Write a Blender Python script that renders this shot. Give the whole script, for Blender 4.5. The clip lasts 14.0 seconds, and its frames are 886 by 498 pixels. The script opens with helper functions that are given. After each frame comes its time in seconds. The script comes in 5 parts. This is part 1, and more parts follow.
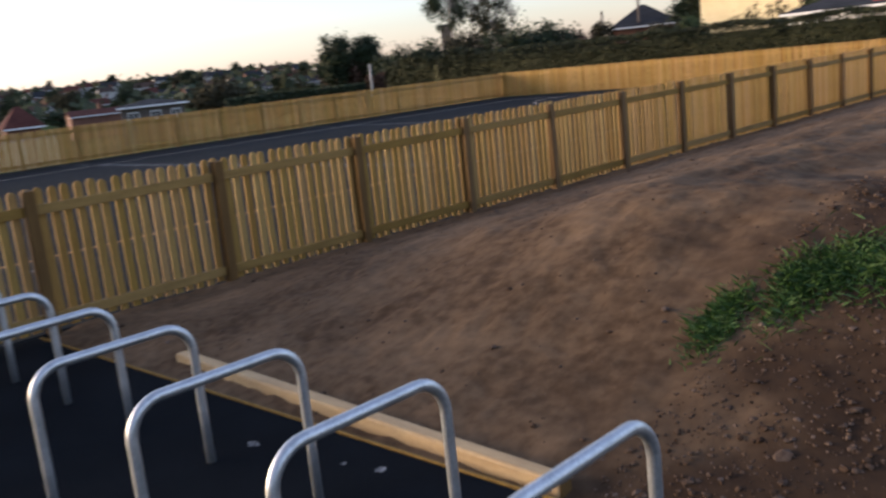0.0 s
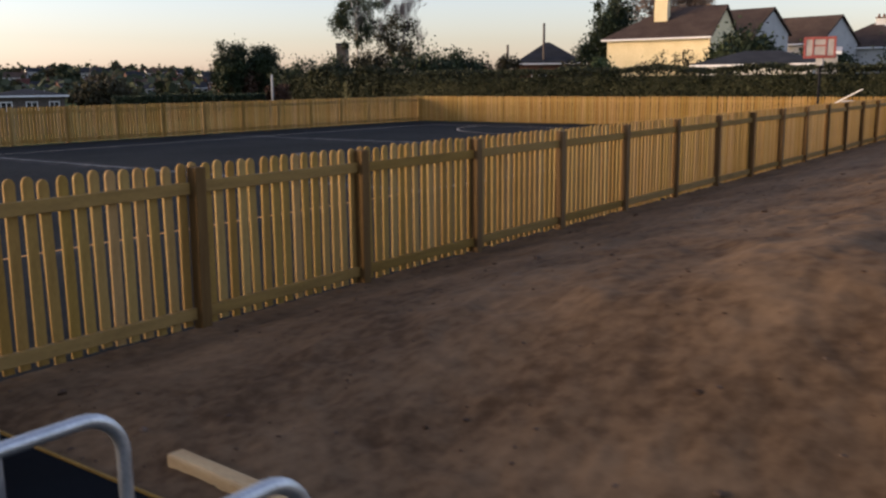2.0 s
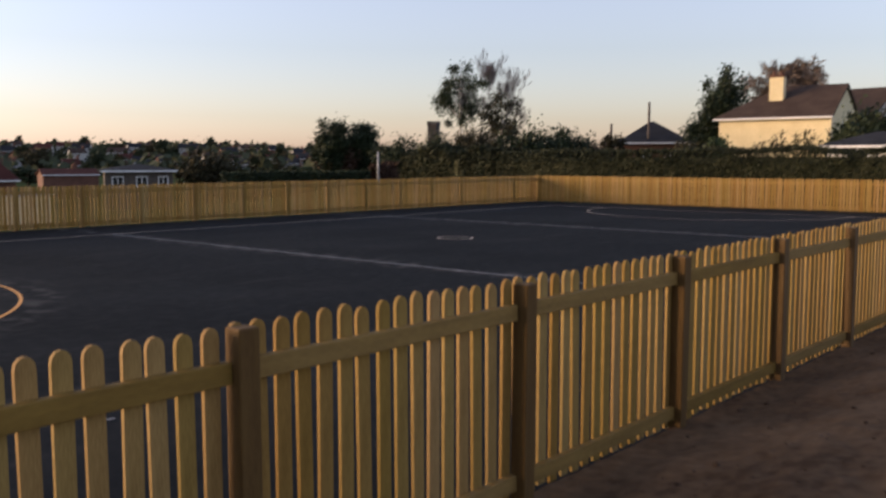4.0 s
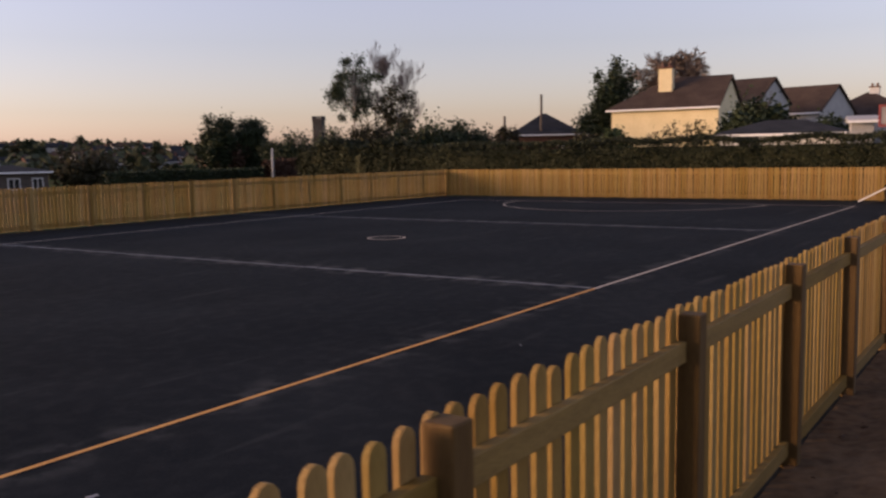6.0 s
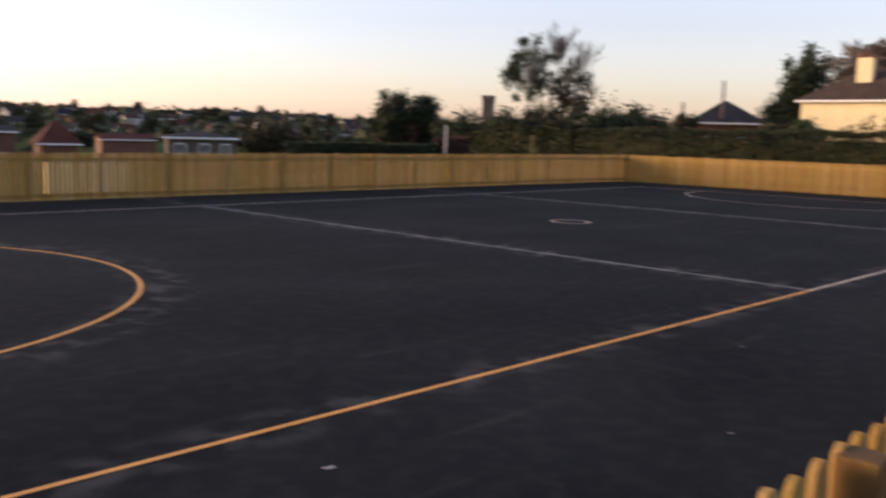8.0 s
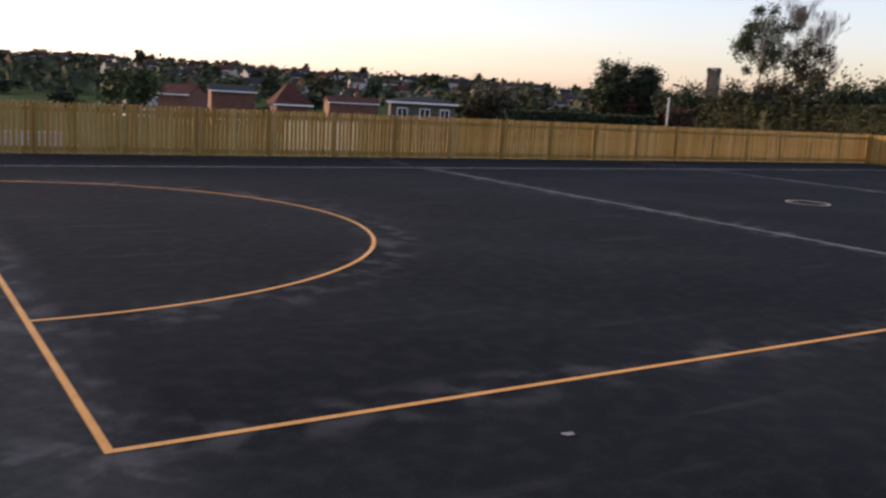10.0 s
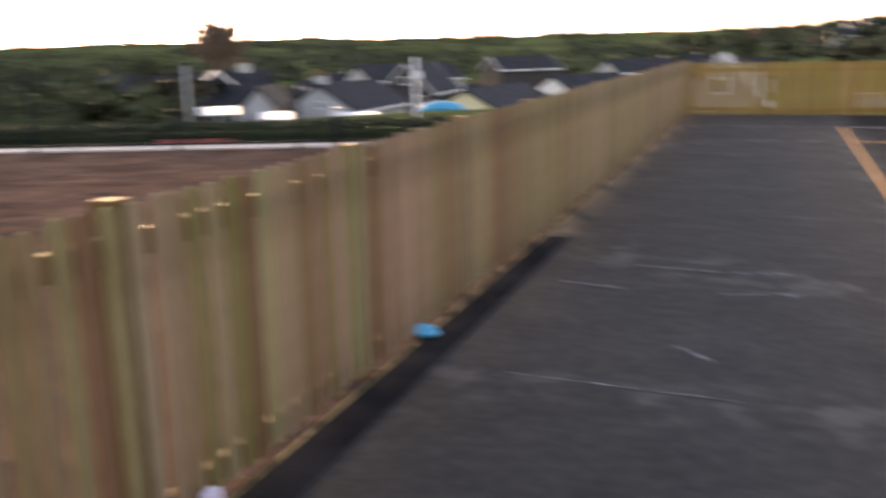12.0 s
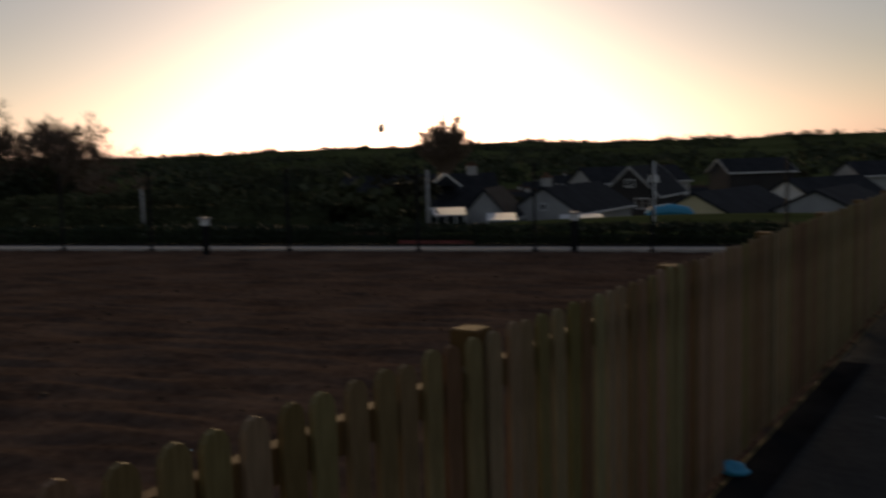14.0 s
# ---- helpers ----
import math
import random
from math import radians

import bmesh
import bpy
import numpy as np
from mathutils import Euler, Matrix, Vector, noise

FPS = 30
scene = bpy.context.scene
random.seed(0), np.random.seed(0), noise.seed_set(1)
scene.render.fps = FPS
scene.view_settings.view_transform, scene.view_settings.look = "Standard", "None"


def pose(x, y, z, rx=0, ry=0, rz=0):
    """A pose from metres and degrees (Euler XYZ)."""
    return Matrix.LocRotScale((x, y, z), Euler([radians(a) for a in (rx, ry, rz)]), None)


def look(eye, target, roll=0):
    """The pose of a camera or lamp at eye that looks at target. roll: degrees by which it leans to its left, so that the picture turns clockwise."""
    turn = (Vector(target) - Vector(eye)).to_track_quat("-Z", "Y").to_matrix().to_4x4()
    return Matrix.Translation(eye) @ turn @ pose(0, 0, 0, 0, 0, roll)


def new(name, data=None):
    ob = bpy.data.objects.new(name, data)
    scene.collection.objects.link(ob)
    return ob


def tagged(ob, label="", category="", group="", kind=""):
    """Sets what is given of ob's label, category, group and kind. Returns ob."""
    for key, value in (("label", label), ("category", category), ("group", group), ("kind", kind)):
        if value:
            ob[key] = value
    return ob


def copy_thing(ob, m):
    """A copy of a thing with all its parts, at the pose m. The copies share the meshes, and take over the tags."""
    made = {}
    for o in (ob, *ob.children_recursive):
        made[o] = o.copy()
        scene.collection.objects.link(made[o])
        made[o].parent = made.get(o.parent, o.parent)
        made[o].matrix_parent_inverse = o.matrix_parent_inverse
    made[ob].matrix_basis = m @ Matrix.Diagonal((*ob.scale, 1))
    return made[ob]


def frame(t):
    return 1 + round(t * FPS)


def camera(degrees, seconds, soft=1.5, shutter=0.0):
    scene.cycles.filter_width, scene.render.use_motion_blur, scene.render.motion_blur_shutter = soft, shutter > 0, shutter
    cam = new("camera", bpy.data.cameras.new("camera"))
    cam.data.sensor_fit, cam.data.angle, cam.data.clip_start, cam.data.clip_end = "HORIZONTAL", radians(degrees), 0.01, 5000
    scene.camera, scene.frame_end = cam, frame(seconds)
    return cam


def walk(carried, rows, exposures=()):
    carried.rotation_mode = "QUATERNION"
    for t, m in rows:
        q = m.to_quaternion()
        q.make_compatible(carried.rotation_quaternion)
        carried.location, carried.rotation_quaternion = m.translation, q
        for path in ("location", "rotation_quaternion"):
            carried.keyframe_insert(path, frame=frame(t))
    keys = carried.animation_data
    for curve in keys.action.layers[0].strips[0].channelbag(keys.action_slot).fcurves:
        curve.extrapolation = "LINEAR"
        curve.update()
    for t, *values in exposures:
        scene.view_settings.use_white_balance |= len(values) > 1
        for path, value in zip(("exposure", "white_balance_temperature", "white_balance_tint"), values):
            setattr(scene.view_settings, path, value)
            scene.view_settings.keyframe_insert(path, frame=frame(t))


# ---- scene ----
cam = camera(52.3, 14.0, soft=2.4, shutter=0.6)

# seconds, eye x y z, heading, pitch and roll in degrees
PATH = [
    (0.0, -1.974, -12.079, 1.966, 44.48, -11.50, -6.04),
    (0.5, -1.778, -11.501, 1.951, 40.07, -11.42, -4.87),
    (1.0, -1.591, -10.887, 1.905, 41.15, -9.57, -2.45),
    (1.5, -1.480, -10.223, 1.847, 43.67, -11.39, 3.25),
    (2.0, -1.351, -9.624, 1.855, 36.35, -10.44, -0.53),
    (2.5, -1.209, -8.974, 1.900, 43.68, -10.53, -2.22),
    (3.0, -1.121, -8.279, 1.926, 38.12, -9.71, 0.49),
    (3.5, -1.031, -7.647, 1.904, 43.18, -9.54, -0.55),
    (4.0, -1.009, -7.049, 1.929, 41.39, -5.59, -0.05),
    (4.2, -0.927, -6.882, 1.946, 40.08, -5.43, -0.22),
    (6.3, -0.755, -5.140, 1.951, 32.08, -6.45, -0.16),
    (6.5, -0.772, -5.009, 1.951, 30.70, -6.98, 0.58),
    (7.0, -0.860, -4.910, 1.966, 30.96, -8.65, 0.95),
    (7.5, -0.868, -4.838, 1.943, 36.55, -7.41, 0.88),
    (8.0, -0.864, -4.749, 1.931, 44.12, -7.25, 1.50),
    (8.2, -0.858, -4.735, 1.926, 47.50, -7.14, 1.16),
    (10.3, -1.001, -4.478, 1.831, 59.25, -10.54, 2.50),
    (10.5, -1.012, -4.476, 1.814, 61.42, -11.36, 1.60),
    (11.0, -1.102, -4.429, 1.766, 72.50, -13.99, -1.38),
    (11.5, -1.197, -4.370, 1.759, 90.17, -15.24, -3.04),
    (12.0, -1.308, -4.334, 1.763, 110.20, -12.76, -1.22),
    (12.5, -1.529, -4.305, 1.761, 124.82, -13.40, -0.42),
    (13.0, -1.683, -4.351, 1.791, 122.66, -11.37, -1.27),
    (13.5, -1.808, -4.381, 1.833, 118.21, -7.57, -0.79),
    (14.0, -1.868, -4.319, 1.839, 123.77, -6.11, -1.50),
]


def stance(x, y, z, heading, pitch, roll):
    h, p = radians(heading), radians(pitch)
    way = Vector((math.cos(p) * math.cos(h), math.cos(p) * math.sin(h), math.sin(p)))
    return look((x, y, z), Vector((x, y, z)) + way, roll)


EXPOSURES = [(0.0, 2.5, 5600, 5), (1.0, 2.4, 5700, 5), (2.0, 2.18, 6000, 7), (2.5, 2.18, 6000, 6), (3.0, 2.18, 6000, 6), (4.0, 2.02, 6200, 10), (6.5, 1.75, 6500, 21), (7.0, 2.15, 6400, 17), (7.5, 2.22, 6450, 15),
             (8.0, 2.32, 6400, 14), (10.5, 2.4, 6150, 10), (11.0, 3.15, 6500, 5), (11.5, 4.03, 7050, 4), (12.0, 3.38, 7200, 9), (12.5, 2.85, 7000, 9), (13.0, 2.75, 6900, 8), (13.5, 1.55, 6850, 6), (14.0, 0.05, 6850, 1)]
walk(cam, [(row[0], stance(*row[1:])) for row in PATH], EXPOSURES)

# ---- light: dusk, the sun just gone behind the western hills ----
SUN_HEADING = 126.0
world = bpy.data.worlds.new("dusk")
scene.world = world
world.use_nodes = True
wn = world.node_tree
sky = wn.nodes.new("ShaderNodeTexSky")
sky.sky_type = "NISHITA"
sky.sun_disc = False
sky.sun_elevation = radians(3.2)
sky.sun_rotation = radians(90.0 - SUN_HEADING)
sky.air_density, sky.dust_density, sky.ozone_density = 1.0, 0.8, 2.6
calm = wn.nodes.new("ShaderNodeHueSaturation")
calm.inputs["Saturation"].default_value = 0.56
wn.links.new(sky.outputs[0], calm.inputs["Color"])
afterglow = wn.nodes.new("ShaderNodeMix")
afterglow.data_type, afterglow.blend_type = "RGBA", "MULTIPLY"
afterglow.inputs[0].default_value = 1.0
afterglow.inputs[7].default_value = (1.09, 0.945, 1.015, 1)
wn.links.new(calm.outputs[0], afterglow.inputs[6])
wn.links.new(afterglow.outputs[2], wn.nodes["Background"].inputs[0])
wn.nodes["Background"].inputs[1].default_value = 0.15

sun = new("sun", bpy.data.lights.new("sun", "SUN"))
sun.data.energy, sun.data.angle, sun.data.color = 2.0, radians(30), (1.0, 0.66, 0.36)
sh = radians(SUN_HEADING)
sun.matrix_world = look((60 * math.cos(sh), 60 * math.sin(sh), 5.0), (0, 0, 0))


# ---- materials ----
def ramp(nt, stops):
    r = nt.nodes.new("ShaderNodeValToRGB")
    while len(r.color_ramp.elements) < len(stops):
        r.color_ramp.elements.new(0.5)
    for e, (p, c) in zip(r.color_ramp.elements, stops):
        e.position, e.color = p, (*c, 1)
    return r


def surface(name, dark, light, scale=6.0, fine=60.0, rough=0.8, metal=0.0, bump=0.3, stretch=(1, 1, 1), jitter=0.0, island=0.0, spec=0.5, hue=0.0, span=(0.36, 0.64)):
    """A rough surface: two colours mixed by coarse and fine noise, with relief and a small change from piece to piece."""
    m = bpy.data.materials.new(name)
    m.use_nodes = True
    nt = m.node_tree
    b = nt.nodes["Principled BSDF"]
    co = nt.nodes.new("ShaderNodeTexCoord")
    mp = nt.nodes.new("ShaderNodeMapping")
    mp.inputs["Scale"].default_value = stretch
    nt.links.new(co.outputs["Object"], mp.inputs[0])
    a, f = nt.nodes.new("ShaderNodeTexNoise"), nt.nodes.new("ShaderNodeTexNoise")
    a.inputs["Scale"].default_value, f.inputs["Scale"].default_value = scale, fine
    a.inputs["Detail"].default_value, f.inputs["Detail"].default_value = 5, 4
    for n in (a, f):
        nt.links.new(mp.outputs[0], n.inputs["Vector"])
    mid = nt.nodes.new("ShaderNodeMix")
    mid.inputs[0].default_value = 0.45
    nt.links.new(a.outputs["Fac"], mid.inputs[2])
    nt.links.new(f.outputs["Fac"], mid.inputs[3])
    r = ramp(nt, [(span[0], dark), (span[1], light)])
    nt.links.new(mid.outputs[0], r.inputs[0])
    colour = r.outputs[0]
    for amount, node, out in ((jitter, "ShaderNodeObjectInfo", "Random"), (island, "ShaderNodeNewGeometry", "Random Per Island")):
        if amount:
            src = nt.nodes.new(node)
            lo = nt.nodes.new("ShaderNodeMapRange")
            lo.inputs[3].default_value, lo.inputs[4].default_value = 1 - amount, 1 + amount
            nt.links.new(src.outputs[out], lo.inputs[0])
            hsv = nt.nodes.new("ShaderNodeHueSaturation")
            nt.links.new(lo.outputs[0], hsv.inputs["Value"])
            sat = nt.nodes.new("ShaderNodeMapRange")
            sat.inputs[3].default_value, sat.inputs[4].default_value = 1 + amount * 0.5, 1 - amount * 0.5
            nt.links.new(src.outputs[out], sat.inputs[0])
            nt.links.new(sat.outputs[0], hsv.inputs["Saturation"])
            if hue:
                tone = nt.nodes.new("ShaderNodeMapRange")
                tone.inputs[3].default_value, tone.inputs[4].default_value = 0.5 - hue, 0.5 + hue
                turn = nt.nodes.new("ShaderNodeMath")
                turn.operation = "FRACT"
                spin = nt.nodes.new("ShaderNodeMath")
                spin.operation = "MULTIPLY"
                spin.inputs[1].default_value = 7.31
                nt.links.new(src.outputs[out], spin.inputs[0])
                nt.links.new(spin.outputs[0], turn.inputs[0])
                nt.links.new(turn.outputs[0], tone.inputs[0])
                nt.links.new(tone.outputs[0], hsv.inputs["Hue"])
            nt.links.new(colour, hsv.inputs["Color"])
            colour = hsv.outputs[0]
    nt.links.new(colour, b.inputs["Base Color"])
    b.inputs["Roughness"].default_value, b.inputs["Metallic"].default_value = rough, metal
    b.inputs["Specular IOR Level"].default_value = spec
    if bump:
        bp = nt.nodes.new("ShaderNodeBump")
        bp.inputs["Strength"].default_value, bp.inputs["Distance"].default_value = bump, 0.02
        nt.links.new(mid.outputs[0], bp.inputs["Height"])
        nt.links.new(bp.outputs[0], b.inputs["Normal"])
    return m


WOOD = surface("pressure_treated_pine", (0.20, 0.117, 0.027), (0.32, 0.202, 0.056), 3, 30, 0.75, stretch=(6, 6, 0.7), jitter=0.16, hue=0.006, bump=0.25, spec=0.3)
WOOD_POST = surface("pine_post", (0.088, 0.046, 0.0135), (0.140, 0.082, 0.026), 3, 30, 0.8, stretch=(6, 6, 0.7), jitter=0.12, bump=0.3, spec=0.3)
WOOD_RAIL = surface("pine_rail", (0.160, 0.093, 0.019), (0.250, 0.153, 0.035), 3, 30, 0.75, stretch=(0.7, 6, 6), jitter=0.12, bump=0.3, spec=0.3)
# West fence's shaded side put into a duller pine; pickets also vary green to brown.
WOOD_GREENISH = surface("dull_greenish_pine", (0.146, 0.103, 0.046), (0.262, 0.192, 0.097), 2.2, 16, 0.8, stretch=(5, 5, 0.6), jitter=0.3, hue=0.034, bump=0.3, spec=0.3)
FRESH_PINE = surface("fresh_sawn_pine", (0.34, 0.22, 0.10), (0.50, 0.35, 0.17), 3, 30, 0.75, stretch=(0.7, 6, 6), bump=0.25)
ASPHALT = surface("fresh_asphalt", (0.0055, 0.0073, 0.0091), (0.0126, 0.0155, 0.0182), 0.35, 90, 0.92, bump=0.5, spec=0.05)


def dusty(m):
    """Pale dust lying over the asphalt: loose patches, chalk smeared along the lines, and the older greyer end by the gate."""
    nt = m.node_tree
    b = nt.nodes["Principled BSDF"]
    base = b.inputs["Base Color"].links[0].from_socket
    co = nt.nodes.new("ShaderNodeTexCoord")
    xyz = nt.nodes.new("ShaderNodeSeparateXYZ")
    nt.links.new(co.outputs["Object"], xyz.inputs[0])

    def calc(op, a, c):
        n = nt.nodes.new("ShaderNodeMath")
        n.operation = op
        for k, v in enumerate((a, c)):
            if isinstance(v, (int, float)):
                n.inputs[k].default_value = v
            else:
                nt.links.new(v, n.inputs[k])
        return n.outputs[0]

    def fall(v, a, c):
        n = nt.nodes.new("ShaderNodeMapRange")
        n.interpolation_type = "SMOOTHSTEP"
        nt.links.new(v, n.inputs[0])
        n.inputs[1].default_value, n.inputs[2].default_value = a, c
        n.inputs[3].default_value, n.inputs[4].default_value = 1.0, 0.0
        return n.outputs[0]

    def cloud(scale, stretch, lo, hi, detail=4):
        mp = nt.nodes.new("ShaderNodeMapping")
        mp.inputs["Scale"].default_value = stretch
        nt.links.new(co.outputs["Object"], mp.inputs[0])
        n = nt.nodes.new("ShaderNodeTexNoise")
        n.inputs["Scale"].default_value, n.inputs["Detail"].default_value = scale, detail
        nt.links.new(mp.outputs[0], n.inputs["Vector"])
        r = nt.nodes.new("ShaderNodeMapRange")
        r.interpolation_type = "SMOOTHSTEP"
        nt.links.new(n.outputs["Fac"], r.inputs[0])
        r.inputs[1].default_value, r.inputs[2].default_value = lo, hi
        return r.outputs[0]

    near = [fall(calc("ABSOLUTE", calc("SUBTRACT", xyz.outputs[0], x), 0), 0.03, 0.60) for x in (11.04, 21.27)]
    near += [calc("MULTIPLY", fall(calc("ABSOLUTE", calc("SUBTRACT", xyz.outputs[k], v), 0), 0.03, 0.45), 0.55) for k, v in ((1, 0.0), (0, 0.0), (1, 15.25))]
    bow = calc("SQRT", calc("ADD", calc("POWER", calc("ABSOLUTE", xyz.outputs[0], 0), 2), calc("POWER", calc("ABSOLUTE", calc("SUBTRACT", xyz.outputs[1], 7.62), 0), 2)), 0)
    near.append(calc("MULTIPLY", fall(calc("ABSOLUTE", calc("SUBTRACT", bow, 5.1), 0), 0.05, 0.6), 0.6))
    inside = fall(calc("MULTIPLY", xyz.outputs[1], -1), -0.05, 0.25)
    near[:2] = [calc("MULTIPLY", f, inside) for f in near[:2]]
    lines = near[0]
    for f in near[1:]:
        lines = calc("MAXIMUM", lines, f)
    chalk = calc("MULTIPLY", lines, cloud(2.6, (1, 1, 1), 0.46, 0.64, 9))
    grit = calc("ADD", calc("MULTIPLY", cloud(5.0, (1, 1, 1), 0.42, 0.66, 9), 0.035), calc("MULTIPLY", cloud(38.0, (1, 1, 1), 0.5, 0.7, 4), 0.04))
    haze = calc("MULTIPLY", cloud(0.28, (1, 1.6, 1), 0.42, 0.72, 6), 0.028)
    streak = calc("MULTIPLY", cloud(1.0, (0.3, 3.0, 1), 0.60, 0.72, 6), 0.08)
    worn = calc("ADD", calc("MULTIPLY", cloud(1.6, (1, 1, 1), 0.3, 0.7, 9), 0.45), calc("MULTIPLY", cloud(11.0, (1, 1, 1), 0.36, 0.66, 8), 0.55))
    end = calc("MULTIPLY", fall(xyz.outputs[0], -0.25, 0.5), calc("ADD", calc("MULTIPLY", worn, 0.12), 0.125))
    total = calc("ADD", calc("ADD", calc("ADD", calc("MULTIPLY", chalk, 0.42), haze), calc("ADD", streak, end)), grit)
    mix = nt.nodes.new("ShaderNodeMix")
    mix.data_type = "RGBA"
    nt.links.new(total, mix.inputs[0])
    nt.links.new(base, mix.inputs[6])
    mix.inputs[7].default_value = (0.172, 0.166, 0.154, 1)
    nt.links.new(mix.outputs[2], b.inputs["Base Color"])


dusty(ASPHALT)
ASPHALT_PAD = surface("pad_asphalt", (0.0032, 0.0042, 0.0058), (0.0078, 0.0096, 0.0122), 1.2, 120, 0.9, bump=0.5, spec=0.03)
SOIL = surface("raked_soil", (0.054, 0.0325, 0.0175), (0.150, 0.098, 0.056), 1.3, 11, 0.95, bump=1.0, spec=0.08, span=(0.34, 0.64))


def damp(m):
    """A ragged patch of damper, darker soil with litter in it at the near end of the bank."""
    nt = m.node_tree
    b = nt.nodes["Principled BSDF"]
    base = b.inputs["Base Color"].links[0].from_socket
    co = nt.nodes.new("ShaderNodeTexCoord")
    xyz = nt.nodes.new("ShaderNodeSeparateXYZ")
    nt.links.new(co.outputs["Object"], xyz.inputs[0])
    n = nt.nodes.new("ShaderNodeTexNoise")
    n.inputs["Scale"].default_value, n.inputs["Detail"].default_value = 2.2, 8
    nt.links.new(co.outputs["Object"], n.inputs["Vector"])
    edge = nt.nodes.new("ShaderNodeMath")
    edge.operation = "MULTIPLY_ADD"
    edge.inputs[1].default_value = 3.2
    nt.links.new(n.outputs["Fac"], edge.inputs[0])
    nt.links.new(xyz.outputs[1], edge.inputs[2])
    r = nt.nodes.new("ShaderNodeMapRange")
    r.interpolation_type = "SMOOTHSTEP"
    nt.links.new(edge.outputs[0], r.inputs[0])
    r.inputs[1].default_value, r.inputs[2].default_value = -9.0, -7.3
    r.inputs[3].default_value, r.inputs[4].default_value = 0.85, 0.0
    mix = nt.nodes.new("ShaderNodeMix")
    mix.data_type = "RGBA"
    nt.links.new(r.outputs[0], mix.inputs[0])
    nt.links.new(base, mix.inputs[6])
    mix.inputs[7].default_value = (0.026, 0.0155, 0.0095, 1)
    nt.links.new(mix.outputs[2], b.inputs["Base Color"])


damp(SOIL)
FIELD = surface("harrowed_soil", (0.052, 0.035, 0.0275), (0.116, 0.081, 0.063), 0.9, 10, 0.95, bump=0.9, spec=0.0)
STEEL = surface("galvanised_steel", (0.378, 0.396, 0.414), (0.558, 0.576, 0.594), 12, 80, 0.42, metal=0.85, bump=0.05)
PAINT = surface("orange_line_paint", (0.62, 0.27, 0.045), (0.80, 0.39, 0.080), 2.5, 40, 0.7, bump=0.2)
# Paler line colour for the centre circle and the farther court lines.
PAINT_PALE = surface("pale_line_paint", (0.42, 0.33, 0.25), (0.66, 0.56, 0.45), 2.5, 40, 0.8, bump=0.2)
CHALK = surface("faded_line", (0.12, 0.13, 0.14), (0.36, 0.37, 0.39), 1.2, 25, 0.9, bump=0.2)
CONCRETE = surface("pale_concrete", (0.32, 0.29, 0.26), (0.46, 0.43, 0.39), 2, 30, 0.85)
LAND = surface("rough_grassland", (0.034, 0.046, 0.020), (0.082, 0.102, 0.048), 0.015, 0.25, 0.95, bump=0.4, spec=0.0)


# ---- building blocks ----
def mesh_of(name, bm, material, smooth=False):
    me = bpy.data.meshes.new(name)
    bm.to_mesh(me)
    bm.free()
    me.materials.append(material)
    if smooth:
        me.shade_smooth()
    return me


def part(name, bm, material, parent, label="", smooth=False):
    ob = new(name, bm if isinstance(bm, bpy.types.Mesh) else mesh_of(name, bm, material, smooth))
    ob.parent = parent
    if label:
        tagged(ob, label)
    return ob


def thing(name, place, label, category, group="", kind=""):
    ob = new(name)
    ob.empty_display_size = 0.2
    ob.matrix_world = place
    return tagged(ob, label, category, group, kind)


def box(bm, x0, x1, y0, y1, z0, z1, bevel=0.0):
    vs = [bm.verts.new(p) for p in ((x0, y0, z0), (x1, y0, z0), (x1, y1, z0), (x0, y1, z0), (x0, y0, z1), (x1, y0, z1), (x1, y1, z1), (x0, y1, z1))]
    fs = [bm.faces.new([vs[i] for i in q]) for q in ((3, 2, 1, 0), (4, 5, 6, 7), (0, 1, 5, 4), (1, 2, 6, 5), (2, 3, 7, 6), (3, 0, 4, 7))]
    if bevel:
        bmesh.ops.bevel(bm, geom=list({e for f in fs for e in f.edges}), offset=bevel, segments=2, affect="EDGES", profile=0.5)
    return bm


def block(x0, x1, y0, y1, z0, z1, bevel=0.0):
    return box(bmesh.new(), x0, x1, y0, y1, z0, z1, bevel)


def tube(bm, points, radii, sides=10, caps=True):
    """A round bar along points, with a radius at each."""
    pts = [Vector(p) for p in points]
    rings = []
    for i, p in enumerate(pts):
        d = (pts[min(i + 1, len(pts) - 1)] - pts[max(i - 1, 0)]).normalized()
        u = d.orthogonal().normalized() if i == 0 else (u - d * u.dot(d)).normalized()
        v = d.cross(u)
        rings.append([bm.verts.new(p + radii[i] * (math.cos(a) * u + math.sin(a) * v)) for a in (2 * math.pi * k / sides for k in range(sides))])
    for r0, r1 in zip(rings, rings[1:]):
        for k in range(sides):
            bm.faces.new((r0[k], r0[(k + 1) % sides], r1[(k + 1) % sides], r1[k]))
    if caps:
        bm.faces.new(rings[0][::-1])
        bm.faces.new(rings[-1])
    return bm


def sheet(name, xs, ys, height, material, smooth=True):
    """A sheet of ground over a grid of x and y."""
    nx, ny = len(xs), len(ys)
    verts = [(x, y, height(x, y)) for y in ys for x in xs]
    faces = [(j * nx + i, j * nx + i + 1, (j + 1) * nx + i + 1, (j + 1) * nx + i) for j in range(ny - 1) for i in range(nx - 1)]
    me = bpy.data.meshes.new(name)
    me.from_pydata(verts, [], faces)
    me.materials.append(material)
    if smooth:
        me.shade_smooth()
    return new(name, me)


def steps(a, b, n):
    return [a + (b - a) * i / n for i in range(n + 1)]


def along(table, v):
    for (a, p), (b, q) in zip(table, table[1:]):
        if v <= b:
            k = (v - a) / (b - a)
            k = k * k * (3 - 2 * k)
            return p + (q - p) * max(0.0, k)
    return table[-1][1]


